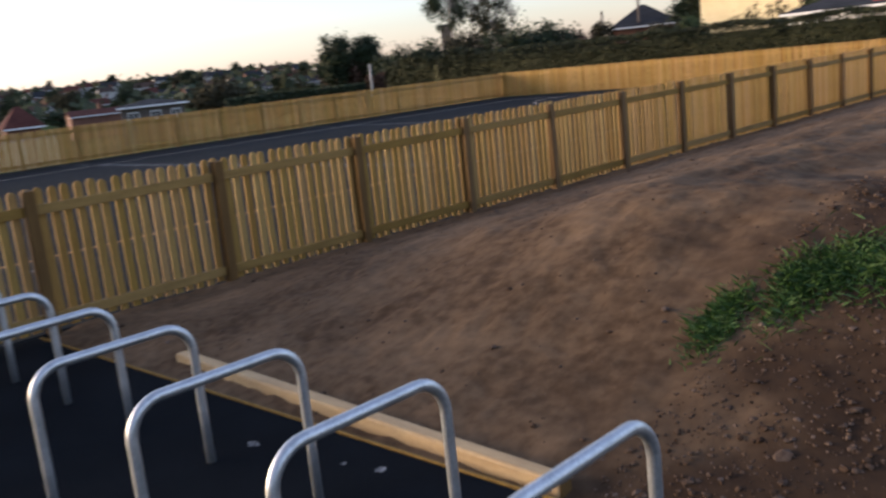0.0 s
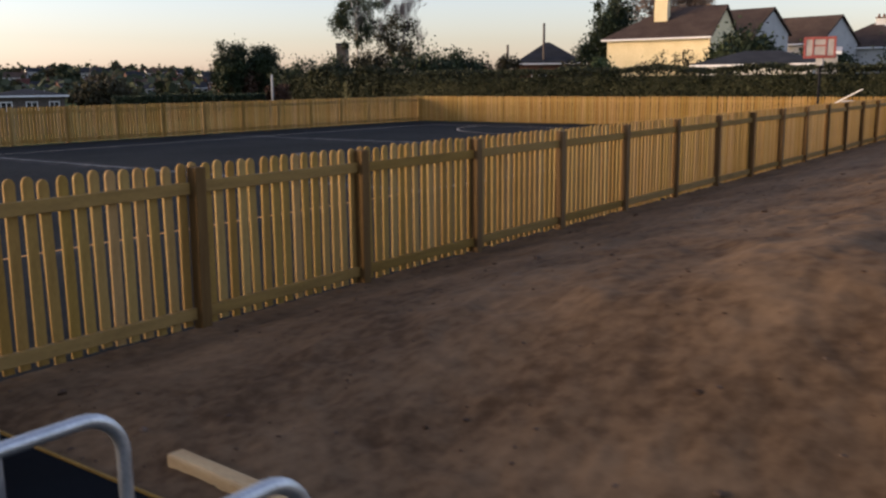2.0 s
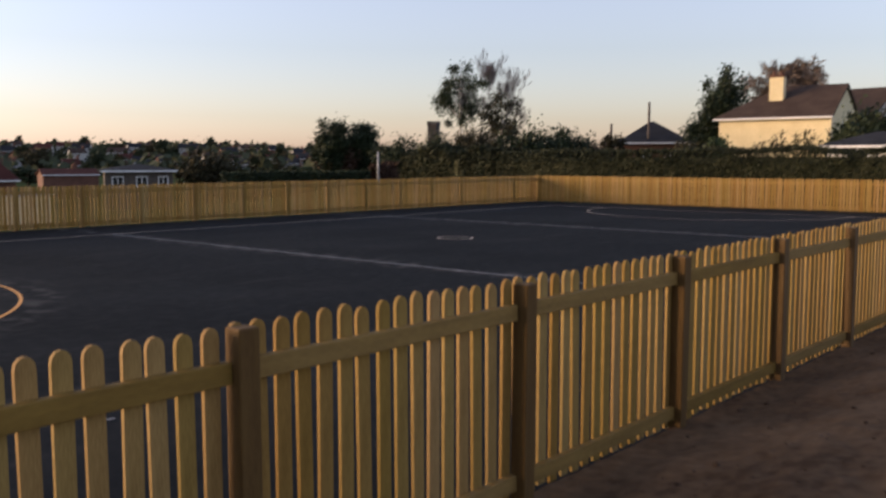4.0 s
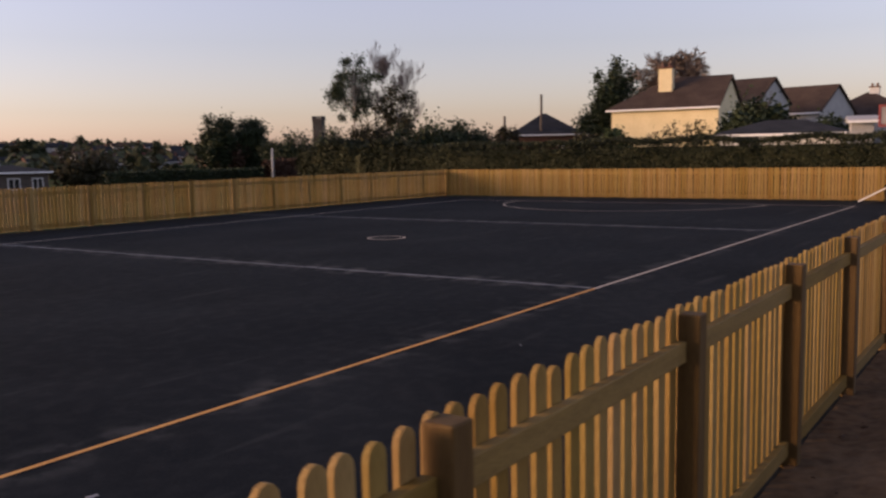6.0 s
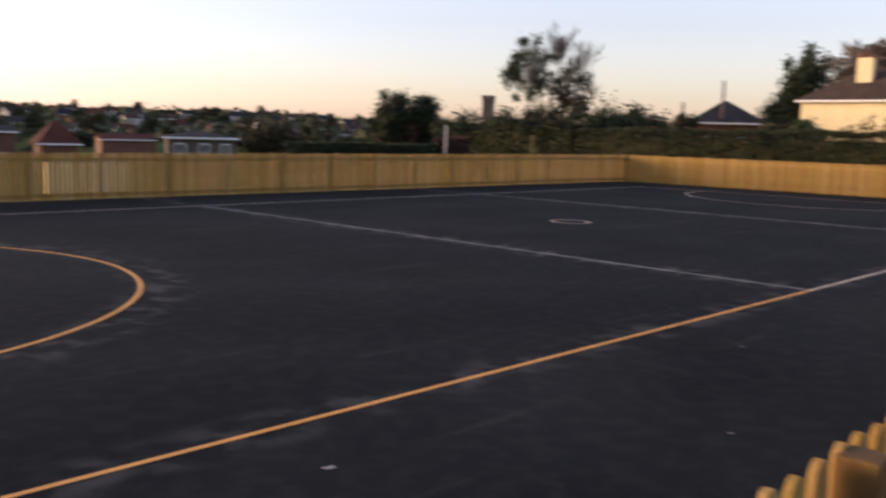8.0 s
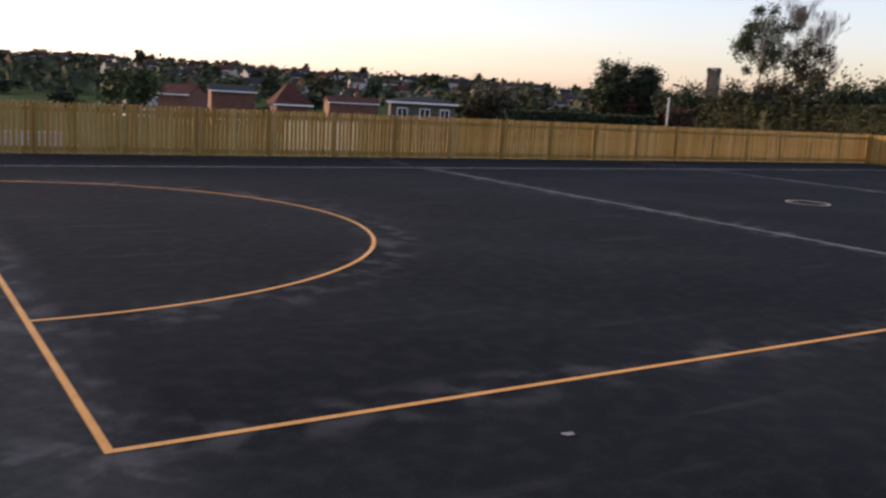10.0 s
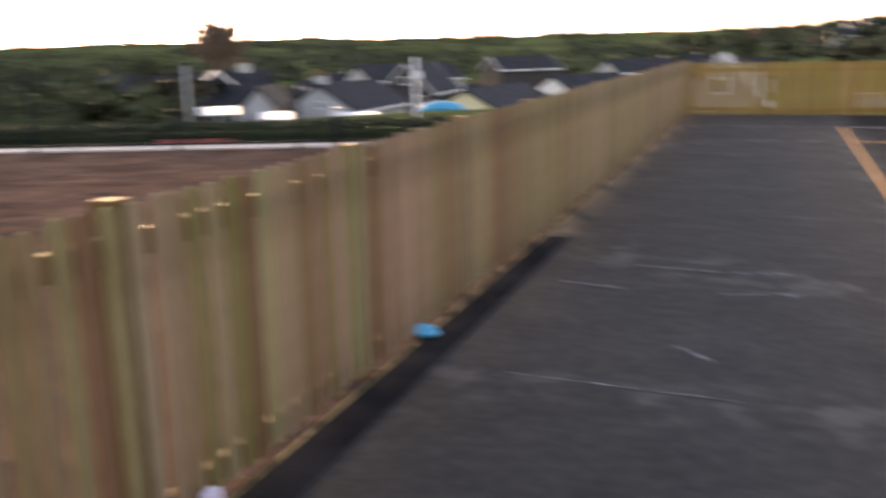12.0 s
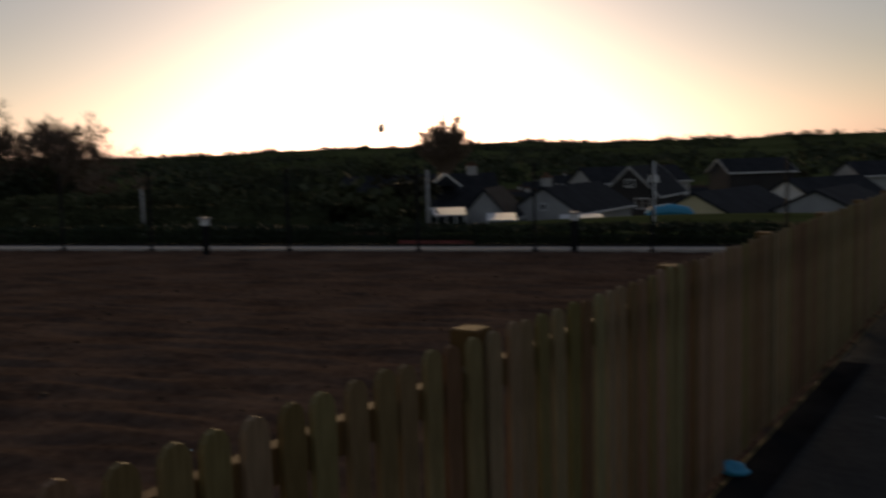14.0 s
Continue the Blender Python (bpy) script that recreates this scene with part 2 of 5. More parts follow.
# ---- the lie of the land ----
XL, XR, YN, YF = -3.30, 34.59, -4.11, 18.32
EAST = [(0, -0.12), (8, -0.1), (25, 0.6), (60, 1.2), (150, 1.0), (400, -2), (4000, -60)]
NORTH = [(0, -0.12), (4, -0.3), (20, -1.2), (60, -2.6), (130, -4), (260, -1.5), (450, 5), (650, 10.5), (950, 12), (4000, -60)]
WEST = [(0, -0.12), (2, -0.22), (11, -0.72), (18, -1.1), (40, -3.5), (90, -9), (200, -14), (500, -9), (1200, 10), (1700, 9), (4000, -60)]
WEST_LOW = WEST[:8] + [(1200, 2.5), (1700, 2), (4000, -60)]
SOUTH = [(0, -0.12), (10, 0.0), (100, 2), (4000, -40)]
ROSE = [(-180, SOUTH), (-40, SOUTH), (0, EAST), (38, EAST), (58, NORTH), (80, NORTH), (105, WEST), (127, WEST), (140, WEST_LOW), (165, WEST_LOW), (180, SOUTH)]


def land(x, y):
    dx, dy = max(XL - 0.1 - x, 0, x - XR - 0.1), max(YN - 0.1 - y, 0, y - YF - 0.1)
    far = math.hypot(dx, dy)
    sunk = min(1, max(0, (5 - x) / 6)) * min(1, max(0, (20 - y) / 2)) * min(1, max(0, (y + 26) / 4)) * min(1, max(0, (x + 24) / 6))
    if far == 0:
        return -0.12 - 1.05 * sunk
    a = math.degrees(math.atan2(y + 4.5, x + 1.5))
    for (a0, t0), (a1, t1) in zip(ROSE, ROSE[1:]):
        if a <= a1:
            k = (a - a0) / (a1 - a0)
            k = k * k * (3 - 2 * k)
            z = along(t0, far) * (1 - k) + along(t1, far) * k
            break
    z = min(z, z * (1 - sunk) - 1.2 * sunk)
    if far > 60:
        z += min(1, (far - 60) / 200) * 2.0 * noise.noise((x / 160, y / 160, 0.3)) * min(far, 900) / 300
    return z


def build_ground():
    rings = [0.0, 6, 12, 18, 24, 30, 36, 42, 46] + [46 * 1.085 ** i for i in range(1, 55)]
    n = 200
    cx, cy = 15.0, 7.0
    verts = [(cx, cy, -0.12)]
    for r in rings[1:]:
        for k in range(n):
            a = 2 * math.pi * k / n
            x, y = cx + r * math.cos(a), cy + r * math.sin(a)
            verts.append((x, y, land(x, y)))
    faces = [(0, 1 + k, 1 + (k + 1) % n) for k in range(n)]
    for i in range(len(rings) - 2):
        for k in range(n):
            p, q = 1 + i * n, 1 + (i + 1) * n
            faces.append((p + k, q + k, q + (k + 1) % n, p + (k + 1) % n))
    me = bpy.data.meshes.new("ground")
    me.from_pydata(verts, [], faces)
    me.materials.append(LAND)
    me.shade_smooth()
    tagged(new("ground", me), "rough green grassland rolling away to wooded hills", "ground", kind="structure")


build_ground()

# court slab and the pad under the cycle stands
court = new("court_surface", mesh_of("court_surface", block(XL + 0.02, XR - 0.02, YN + 0.02, YF - 0.02, -1.3, 0.0), ASPHALT))
tagged(court, "dark new asphalt sports court with dusty marks", "court", kind="structure")
pad = new("pavement", mesh_of("pavement", block(-5.5, 0.96, -16.0, YN - 0.02, -1.3, -0.004), ASPHALT_PAD))
tagged(pad, "black asphalt pad under the cycle stands", "pavement", kind="structure")


def soil_height(x, y):
    """A bank that rises away from the fence and from the pad, with ruts raked along it."""
    k = min(1, max(0, (x - 1.0) / 3.2))
    k = k * k * (3 - 2 * k)
    h = -0.035 + 0.05 * min(1, max(0, (x - 1.05) / 0.4)) + min(0.84, 0.21 * max(0, YN - 0.25 - y)) * k
    clear = min(1, max(0.2, (YN - y) / 1.5))
    rut = 1 - abs(noise.noise((x * 0.55 + y * 0.25, y * 1.5, 1))) * 2
    h += (0.035 * rut * k + 0.03 * noise.noise((x * 1.3, y * 2.6, 5)) * (0.3 + 0.7 * k)) * clear + 0.022 * noise.noise((x * 4, y * 6, 3)) * clear + 0.012 * noise.noise((x * 9, y * 9, 9))
    return h


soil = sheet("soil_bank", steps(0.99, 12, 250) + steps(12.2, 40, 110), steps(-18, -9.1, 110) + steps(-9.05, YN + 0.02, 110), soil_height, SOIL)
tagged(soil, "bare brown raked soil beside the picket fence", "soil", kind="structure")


def field_height(x, y):
    """Falls away from the fence to the path; drops under the path beyond its near edge."""
    beyond = (x + 15.23) * -0.3255 + (y - 14.53) * 0.9455
    if beyond > -0.05:
        return -1.1
    if x > -5.75 and -16.3 < y < YN:
        return -0.3
    k = min(1, -beyond / 17)
    h = -0.66 + 0.63 * k * k * (3 - 2 * k)
    rough = min(1, -beyond / 1.5)
    return h + rough * (0.03 * noise.noise((x * 0.5 + y * 0.2, beyond * 1.3, 3)) + (0.04 * noise.noise((x * 1.1 + y * 0.35, beyond * 5.0, 2)) + 0.012 * noise.noise((x * 9, y * 12, 7)) if x < XL - 0.2 else 0))


def fence(name, start, heading, length, bays, first, label, group, height=1.25, out=-1, limit=300, timber=None, foot=0.02, drop=0.16, bars=None, pitch=0.119, phase=0.02, proud=0.005, broad=0.0375):
    """Picket fence from start along heading: posts with rails between them and rounded pickets on the court's side (to the left when out is -1)."""
    f = thing(name, pose(*start, 0, 0, heading), label, "fence", group)
    timber = timber or WOOD
    lean = random.Random(name)
    bm = bmesh.new()
    w, t, top = broad, 0.010, height + 0.022
    outline = [(-w, foot)] + [(-w, top - 0.045)] + [(w * math.cos(a), top - 0.045 + 0.045 * math.sin(a)) for a in (math.pi * k / 6 for k in range(5, 0, -1))] + [(w, top - 0.045), (w, foot)]
    front = [bm.verts.new((x, -t, z)) for x, z in outline]
    back = [bm.verts.new((x, t, z)) for x, z in outline]
    bm.faces.new(front)
    bm.faces.new(back[::-1])
    for i in range(len(outline)):
        j = (i + 1) % len(outline)
        bm.faces.new((front[j], front[i], back[i], back[j]))
    bmesh.ops.recalc_face_normals(bm, faces=bm.faces)
    picket = mesh_of("picket", bm, timber)
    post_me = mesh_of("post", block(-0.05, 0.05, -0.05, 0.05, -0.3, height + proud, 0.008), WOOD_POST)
    xs = [first + bays * k for k in range(int((length - first) / bays) + 1)]
    if length - xs[-1] > 0.5:
        xs.append(length)
    if xs[0] > 0.5:
        xs.insert(0, 0.0)
    for x in xs:
        p = part("post", post_me, WOOD_POST, f)
        p.location = (x, 0, lean.uniform(-0.012, 0.012))
        p.rotation_euler = (lean.gauss(0, 0.006), lean.gauss(0, 0.006), lean.gauss(0, 0.02))
    for a, b in zip(xs, xs[1:]):
        for z in (0.13, height - drop):
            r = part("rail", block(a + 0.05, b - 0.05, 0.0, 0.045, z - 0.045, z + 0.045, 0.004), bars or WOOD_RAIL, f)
            r.location.z = lean.uniform(-0.006, 0.006)
    count = int(length / pitch)
    rest_v, rest_f = [], []
    src = [v.co.copy() for v in picket.vertices]
    polys = [tuple(p.vertices) for p in picket.polygons]
    for k in range(count + 1):
        x = k * pitch + phase
        spot = pose(x + lean.gauss(0, 0.004), 0.057, lean.gauss(0, 0.006), 0, math.degrees(lean.gauss(0, 0.007)), math.degrees(lean.gauss(0, 0.02)))
        if k < limit:
            p = part("picket", picket, WOOD, f)
            p.matrix_local = spot
        else:
            n = len(rest_v)
            rest_v += [tuple(spot @ c) for c in src]
            rest_f += [tuple(n + i for i in q) for q in polys]
    if rest_v:
        me = bpy.data.meshes.new("fence_infill")
        me.from_pydata(rest_v, [], rest_f)
        me.materials.append(WOOD)
        tagged(part("fence_infill", me, WOOD, f), kind="stuff")
    return f


fence("picket_fence", (XL, YN, 0), 0, 37.85, 1.884, 0.65, "new pale pine picket fence with square posts on soil", "fences round the court", height=1.256)
# West rails take the darker post colour to stand for their shaded court-side face.
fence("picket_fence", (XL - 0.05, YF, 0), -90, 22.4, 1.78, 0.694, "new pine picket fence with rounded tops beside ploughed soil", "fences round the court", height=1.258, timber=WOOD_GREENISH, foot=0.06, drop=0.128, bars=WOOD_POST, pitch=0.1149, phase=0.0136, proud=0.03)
fence("picket_fence", (XR, YF, 0), 180, 37.85, 1.9, 0.0, "new pine picket fence in front of town gardens", "fences round the court", height=1.2, broad=0.044)
fence("picket_fence", (XR, YN, 0), 90, 22.4, 1.9, 0.0, "new pine picket fence glowing in the low light", "fences round the court", height=1.2, broad=0.044)


def strip(bm, points, width, z=0.004):
    """A flat painted line along points."""
    pts = [Vector(p) for p in points]
    rows = []
    for i, p in enumerate(pts):
        d = (pts[min(i + 1, len(pts) - 1)] - pts[max(i - 1, 0)]).normalized()
        n = Vector((-d.y, d.x)) * width / 2
        rows.append((bm.verts.new((*(p + n), z)), bm.verts.new((*(p - n), z))))
    for (a, b), (c, d) in zip(rows, rows[1:]):
        bm.faces.new((a, b, d, c))
    return bm


def line(label, points, width, material, z=0.004):
    ob = new("court_line", mesh_of("court_line", strip(bmesh.new(), points, width, z), material))
    return tagged(ob, label, "court line", "court markings", "structure")


def arc(cx, cy, r, a0, a1, n=64):
    return [(cx + r * math.cos(radians(a0 + (a1 - a0) * k / n)), cy + r * math.sin(radians(a0 + (a1 - a0) * k / n))) for k in range(n + 1)]


L, W = 31.41, 15.25
line("orange painted side line on dark asphalt", [(-0.055, -0.03), (11.0, -0.03)], 0.05, PAINT)
line("pale side line on dark asphalt", [(11.003, -0.03), (L, -0.03)], 0.05, PAINT_PALE)
line("pale orange side line on dark asphalt", [(0, W - 0.025), (L, W - 0.025)], 0.05, PAINT_PALE)
line("orange painted goal line on dark asphalt", [(-0.03, -0.055), (-0.03, W - 0.05)], 0.05, PAINT, 0.005)
line("orange painted goal line on dark asphalt", [(L - 0.025, 0.05), (L - 0.025, W - 0.05)], 0.05, PAINT_PALE, 0.005)
line("orange painted shooting semicircle on dark asphalt", arc(-0.02, W / 2, 4.9, -90, 90), 0.05, PAINT)
line("orange painted shooting semicircle on dark asphalt", arc(L - 0.05, W / 2, 4.88, 90, 270), 0.05, PAINT_PALE)
line("pale centre circle on dark asphalt", arc(16.1, W / 2, 0.43, 0, 360), 0.055, PAINT_PALE)
for x in (11.04, 21.27):
    line("faint chalky line across the dark asphalt", [(x, 0.05), (x, W - 0.05)], 0.05, CHALK)


def cycle_stand(y):
    """Hoop of bent galvanised tube with a flange at each foot."""
    s = thing("cycle_stand", pose(-0.085, y, 0), "galvanised steel tube cycle stand set in black asphalt", "cycle stand", "row of cycle stands")
    h, half, r = 0.805, 0.42, 0.15
    pts = [(-half, 0, -0.1), (-half, 0, 0.3)] + [(-half + r - r * math.cos(a), 0, h - 0.025 - r + r * math.sin(a)) for a in (math.pi / 2 * k / 8 for k in range(9))]
    pts += [(half - r + r * math.sin(a), 0, h - 0.025 - r + r * math.cos(a)) for a in (math.pi / 2 * k / 8 for k in range(9))] + [(half, 0, 0.3), (half, 0, -0.1)]
    part("hoop", tube(bmesh.new(), pts, [0.0245] * len(pts), 14), STEEL, s, smooth=True)
    return s


first_stand = cycle_stand(-5.25)
# the row bends slightly towards the soil at its near end
for k, (dx, dy) in enumerate(((0.0, -0.06), (0.0, -0.05), (0.01, 0.0), (0.03, 0.0), (0.055, 0.0), (0.10, 0.0)), 1):
    copy_thing(first_stand, pose(-0.085 + dx, -5.18 - 0.90 * k + dy, 0, 0, 0, random.uniform(-1.5, 1.5)))

# ploughed field beyond the western fence
field = sheet("soil_field", steps(-60, -20, 60) + steps(-19.8, XL - 0.08, 120), steps(-20, -6, 45) + steps(-5.92, 16, 290) + steps(16.2, 24, 30), field_height, FIELD)
tagged(field, "brown harrowed soil field with rough furrows", "soil", kind="structure")

timber = thing("timber_sleeper", pose(1.185, -7.85, 0.01, 0, 0, 87.0), "rough pale pine timber lying along the asphalt edge", "timber")
part("timber", block(-1.85, 1.85, -0.050, 0.050, -0.06, 0.045, 0.016), FRESH_PINE, timber)
part("end_grain", block(1.851, 1.856, -0.040, 0.040, -0.05, 0.038, 0.002), WOOD_POST, timber)
part("end_grain", block(-1.856, -1.851, -0.040, 0.040, -0.05, 0.038, 0.002), WOOD_POST, timber)
edging = new("edging_board", mesh_of("edging_board", block(0.967, 0.983, -16, YN - 0.06, -0.1, 0.006, 0.002), WOOD_RAIL))
tagged(edging, "thin timber edging along the asphalt pad", "edging", kind="structure")

# ---- more materials ----
BLACK_STRIP = surface("new_asphalt_strip", (0.010, 0.010, 0.0115), (0.030, 0.030, 0.032), 2, 120, 0.95, bump=0.5, spec=0.0)
CREAM = surface("cream_render", (0.62, 0.52, 0.30), (0.74, 0.63, 0.39), 0.8, 14, 0.9, bump=0.1)
WHITE = surface("white_render", (0.58, 0.57, 0.54), (0.76, 0.75, 0.72), 0.8, 14, 0.9, bump=0.1)
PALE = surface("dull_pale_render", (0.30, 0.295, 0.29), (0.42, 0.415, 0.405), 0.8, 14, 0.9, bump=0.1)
GREY = surface("grey_render", (0.34, 0.33, 0.32), (0.46, 0.45, 0.43), 0.8, 14, 0.9, bump=0.1)
BRICK = surface("red_brick", (0.092, 0.040, 0.026), (0.150, 0.072, 0.047), 1.2, 20, 0.9, bump=0.2)
ROOF_BROWN = surface("brown_roof_tiles", (0.042, 0.029, 0.024), (0.075, 0.054, 0.043), 1.0, 9, 0.92, bump=0.5, spec=0.12)
ROOF_SLATE = surface("grey_slate_roof", (0.017, 0.018, 0.021), (0.036, 0.038, 0.043), 1.0, 9, 0.92, bump=0.5, spec=0.12)
ROOF_RED = surface("red_brown_roof", (0.054, 0.021, 0.018), (0.09, 0.036, 0.027), 1.0, 9, 0.92, bump=0.5, spec=0.12)
PLASTIC_WHITE = surface("white_painted_metal", (0.66, 0.66, 0.65), (0.8, 0.8, 0.79), 5, 50, 0.45, bump=0.03)
BLACK_METAL = surface("black_coated_metal", (0.010, 0.010, 0.011), (0.020, 0.020, 0.022), 5, 50, 0.85, bump=0.03, spec=0.08)
GREY_POLE = surface("weathered_grey_pole", (0.26, 0.26, 0.26), (0.42, 0.42, 0.42), 4, 40, 0.7, bump=0.05)
DARK_POLE = surface("dark_timber_pole", (0.05, 0.04, 0.035), (0.11, 0.09, 0.075), 4, 40, 0.9)
RED_PLASTIC = surface("red_painted_steel", (0.15, 0.024, 0.022), (0.22, 0.036, 0.032), 4, 40, 0.6, bump=0.03)
BLUE_PLASTIC = surface("blue_plastic", (0.03, 0.24, 0.42), (0.06, 0.36, 0.56), 20, 80, 0.5, bump=0.1)
PAPER = surface("crumpled_white_paper", (0.55, 0.53, 0.66), (0.78, 0.77, 0.86), 12, 60, 0.8, bump=0.3)
BOARD = surface("dulled_board_face", (0.20, 0.19, 0.19), (0.28, 0.27, 0.27), 4, 40, 0.7, bump=0.03)
PAPER_DULL = surface("dirty_paper", (0.22, 0.215, 0.21), (0.36, 0.35, 0.34), 12, 60, 0.9, bump=0.2)
CHALK_FAINT = surface("smeared_chalk", (0.055, 0.056, 0.058), (0.27, 0.275, 0.28), 9, 45, 0.95, bump=0.1, spec=0.0, span=(0.42, 0.62))
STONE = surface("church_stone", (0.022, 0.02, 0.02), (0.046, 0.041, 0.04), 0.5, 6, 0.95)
BARK = surface("dark_bark", (0.05, 0.04, 0.032), (0.11, 0.09, 0.07), 2, 20, 0.95, bump=0.5)
BIRCH = surface("pale_birch_bark", (0.22, 0.20, 0.18), (0.50, 0.48, 0.45), 1.5, 10, 0.9, bump=0.2)
BIRCH_TWIG = surface("pale_birch_twigs", (0.15, 0.115, 0.10), (0.27, 0.22, 0.20), 2, 20, 0.9)
TWIG = surface("bare_twigs", (0.12, 0.085, 0.06), (0.22, 0.16, 0.12), 2, 20, 0.95)
LEAF_DARK = surface("dark_evergreen_leaves", (0.0126, 0.021, 0.0084), (0.0315, 0.0455, 0.0175), 0.5, 3, 0.7, island=0.35, bump=0, spec=0.25)
LEAF_MID = surface("green_leaves", (0.0263, 0.0413, 0.0135), (0.06, 0.0825, 0.0263), 0.5, 3, 0.7, island=0.35, bump=0, spec=0.25)
# Distance haze put into both leaf colours: paler and greyer than the near foliage.
LEAF_WOODS = surface("hazed_hedgerow_leaves", (0.036, 0.043, 0.027), (0.078, 0.088, 0.054), 0.02, 0.2, 0.9, island=0.25, bump=0, spec=0.03)
LEAF_SCRUB = surface("hazed_scrub_leaves", (0.034, 0.040, 0.022), (0.090, 0.098, 0.052), 0.12, 0.8, 0.9, island=0.3, bump=0, spec=0.03)
LEAF_HEDGE = surface("mixed_hedge_leaves", (0.016, 0.020, 0.009), (0.046, 0.050, 0.024), 0.5, 3, 0.75, island=0.35, bump=0, spec=0.15, hue=0.02)
LEAF_OLIVE = surface("olive_brown_leaves", (0.026, 0.0245, 0.012), (0.050, 0.045, 0.022), 0.5, 3, 0.8, island=0.35, bump=0, spec=0.2)
LEAF_BEECH = surface("russet_beech_leaves", (0.049, 0.028, 0.0196), (0.091, 0.0525, 0.035), 0.5, 3, 0.8, island=0.35, bump=0, spec=0.2)
GRASS = surface("green_grass", (0.024, 0.050, 0.012), (0.066, 0.115, 0.030), 1.5, 8, 0.85, island=0.4, bump=0, spec=0.1)
CLOD = surface("soil_clods", (0.034, 0.021, 0.014), (0.110, 0.074, 0.050), 4, 30, 0.95, island=0.35, spec=0.1)
GLASS = bpy.data.materials.new("window_glass")
GLASS.use_nodes = True
GLASS.node_tree.nodes["Principled BSDF"].inputs["Base Color"].default_value = (0.02, 0.022, 0.026, 1)
GLASS.node_tree.nodes["Principled BSDF"].inputs["Roughness"].default_value = 0.08

EYE = (-1.0, -4.7, 1.93)


def polar(heading, far, z=None):
    x, y = EYE[0] + far * math.cos(radians(heading)), EYE[1] + far * math.sin(radians(heading))
    return (x, y, land(x, y) if z is None else z)


def rise(elevation, far):
    return EYE[2] + far * math.tan(radians(elevation))


# ---- trees and hedges ----
def leaves(centres, size, seed, droop=0.0, slim=0.6):
    """One small leaf-shaped card at each centre, turned at random."""
    rng = np.random.default_rng(seed)
    n = len(centres)
    u = rng.normal(size=(n, 3))
    u[:, 2] -= droop
    u /= np.linalg.norm(u, axis=1)[:, None]
    v = np.cross(u, rng.normal(size=(n, 3)))
    v /= np.linalg.norm(v, axis=1)[:, None]
    s = size * rng.uniform(0.6, 1.3, (n, 1))
    c = np.asarray(centres)
    quad = np.stack([c - u * s, c - v * s * slim, c + u * s, c + v * s * slim], 1).reshape(-1, 3)
    me = bpy.data.meshes.new("leaves")
    me.from_pydata(quad.tolist(), [], np.arange(4 * n).reshape(n, 4).tolist())
    return me


def clumps(rng, count, lumps, spread, centre, radii, hollow=0.45):
    """Points in clumps inside an ellipsoid, denser towards its skin."""
    d = rng.normal(size=(lumps, 3))
    d /= np.linalg.norm(d, axis=1)[:, None]
    mids = d * rng.uniform(hollow, 1.0, (lumps, 1)) * np.array(radii) + np.array(centre)
    pick = rng.integers(0, lumps, count)
    return mids[pick] + rng.normal(size=(count, 3)) * spread * rng.uniform(0.5, 1.2, (lumps, 1))[pick]


def limbs(rng, bm, base, way, length, radius, depth, spread=0.6, sides=5, tips=None, up=0.25, thin=0.015):
    """A branch that bends, tapers and forks."""
    d = Vector(way).normalized()
    p = Vector(base)
    pts, rad = [p.copy()], [radius]
    for k in range(3):
        d = (d + Vector(rng.normal(size=3)) * 0.16 + Vector((0, 0, up * 0.2))).normalized()
        p = p + d * length / 3
        pts.append(p.copy())
        rad.append(radius * (1 - 0.17 * (k + 1)))
    tube(bm, pts, rad, sides, caps=False)
    if tips is not None:
        tips.append(p.copy())
    if depth > 0:
        for k in range(int(rng.integers(2, 5))):
            side = Vector(rng.normal(size=3))
            side = (side - d * side.dot(d)).normalized()
            start = pts[int(rng.integers(2, 4))]
            limbs(rng, bm, start, d + side * spread * rng.uniform(0.6, 1.3) + Vector((0, 0, up)), length * rng.uniform(0.62, 0.85), max(thin, rad[-1] * 0.62), depth - 1, spread, max(3, sides - 1), tips, up, thin)


def leafy_tree(name, seed, height, wide, label, leaf, bark=BARK, trunk=0.28, low=0.25, count=2600, size=0.22, lumps=34, group="", place=None, taper=0.0, knot=0.17):
    rng = np.random.default_rng(seed)
    t = thing(name, place or pose(0, 0, 0), label, "tree", group)
    bm = bmesh.new()
    tube(bm, [(0, 0, -0.6), (0.05, 0.02, height * 0.2), (-0.05, 0.06, height * 0.5), (0.03, 0, height * 0.86)], [trunk, trunk * 0.8, trunk * 0.5, trunk * 0.12], 8, caps=False)
    for k in range(7):
        a = rng.uniform(0, 6.28)
        limbs(rng, bm, (0, 0, height * rng.uniform(low, 0.7)), (math.cos(a), math.sin(a), 0.8), wide * 0.55, trunk * 0.3, 1)
    part("trunk", bm, bark, t)
    mid = height * (1 + low) / 2
    pts = clumps(rng, count, lumps, wide * knot, (0, 0, mid), (wide * 0.85, wide * 0.85, height * (1 - low) / 2 * 0.92))
    pts[:, :2] *= (1 + taper * 0.3 - taper * np.clip(pts[:, 2:] / height, 0, 1))
    me = leaves(pts, size, seed + 1)
    me.materials.append(leaf)
    part("crown", me, leaf, t)
    return t


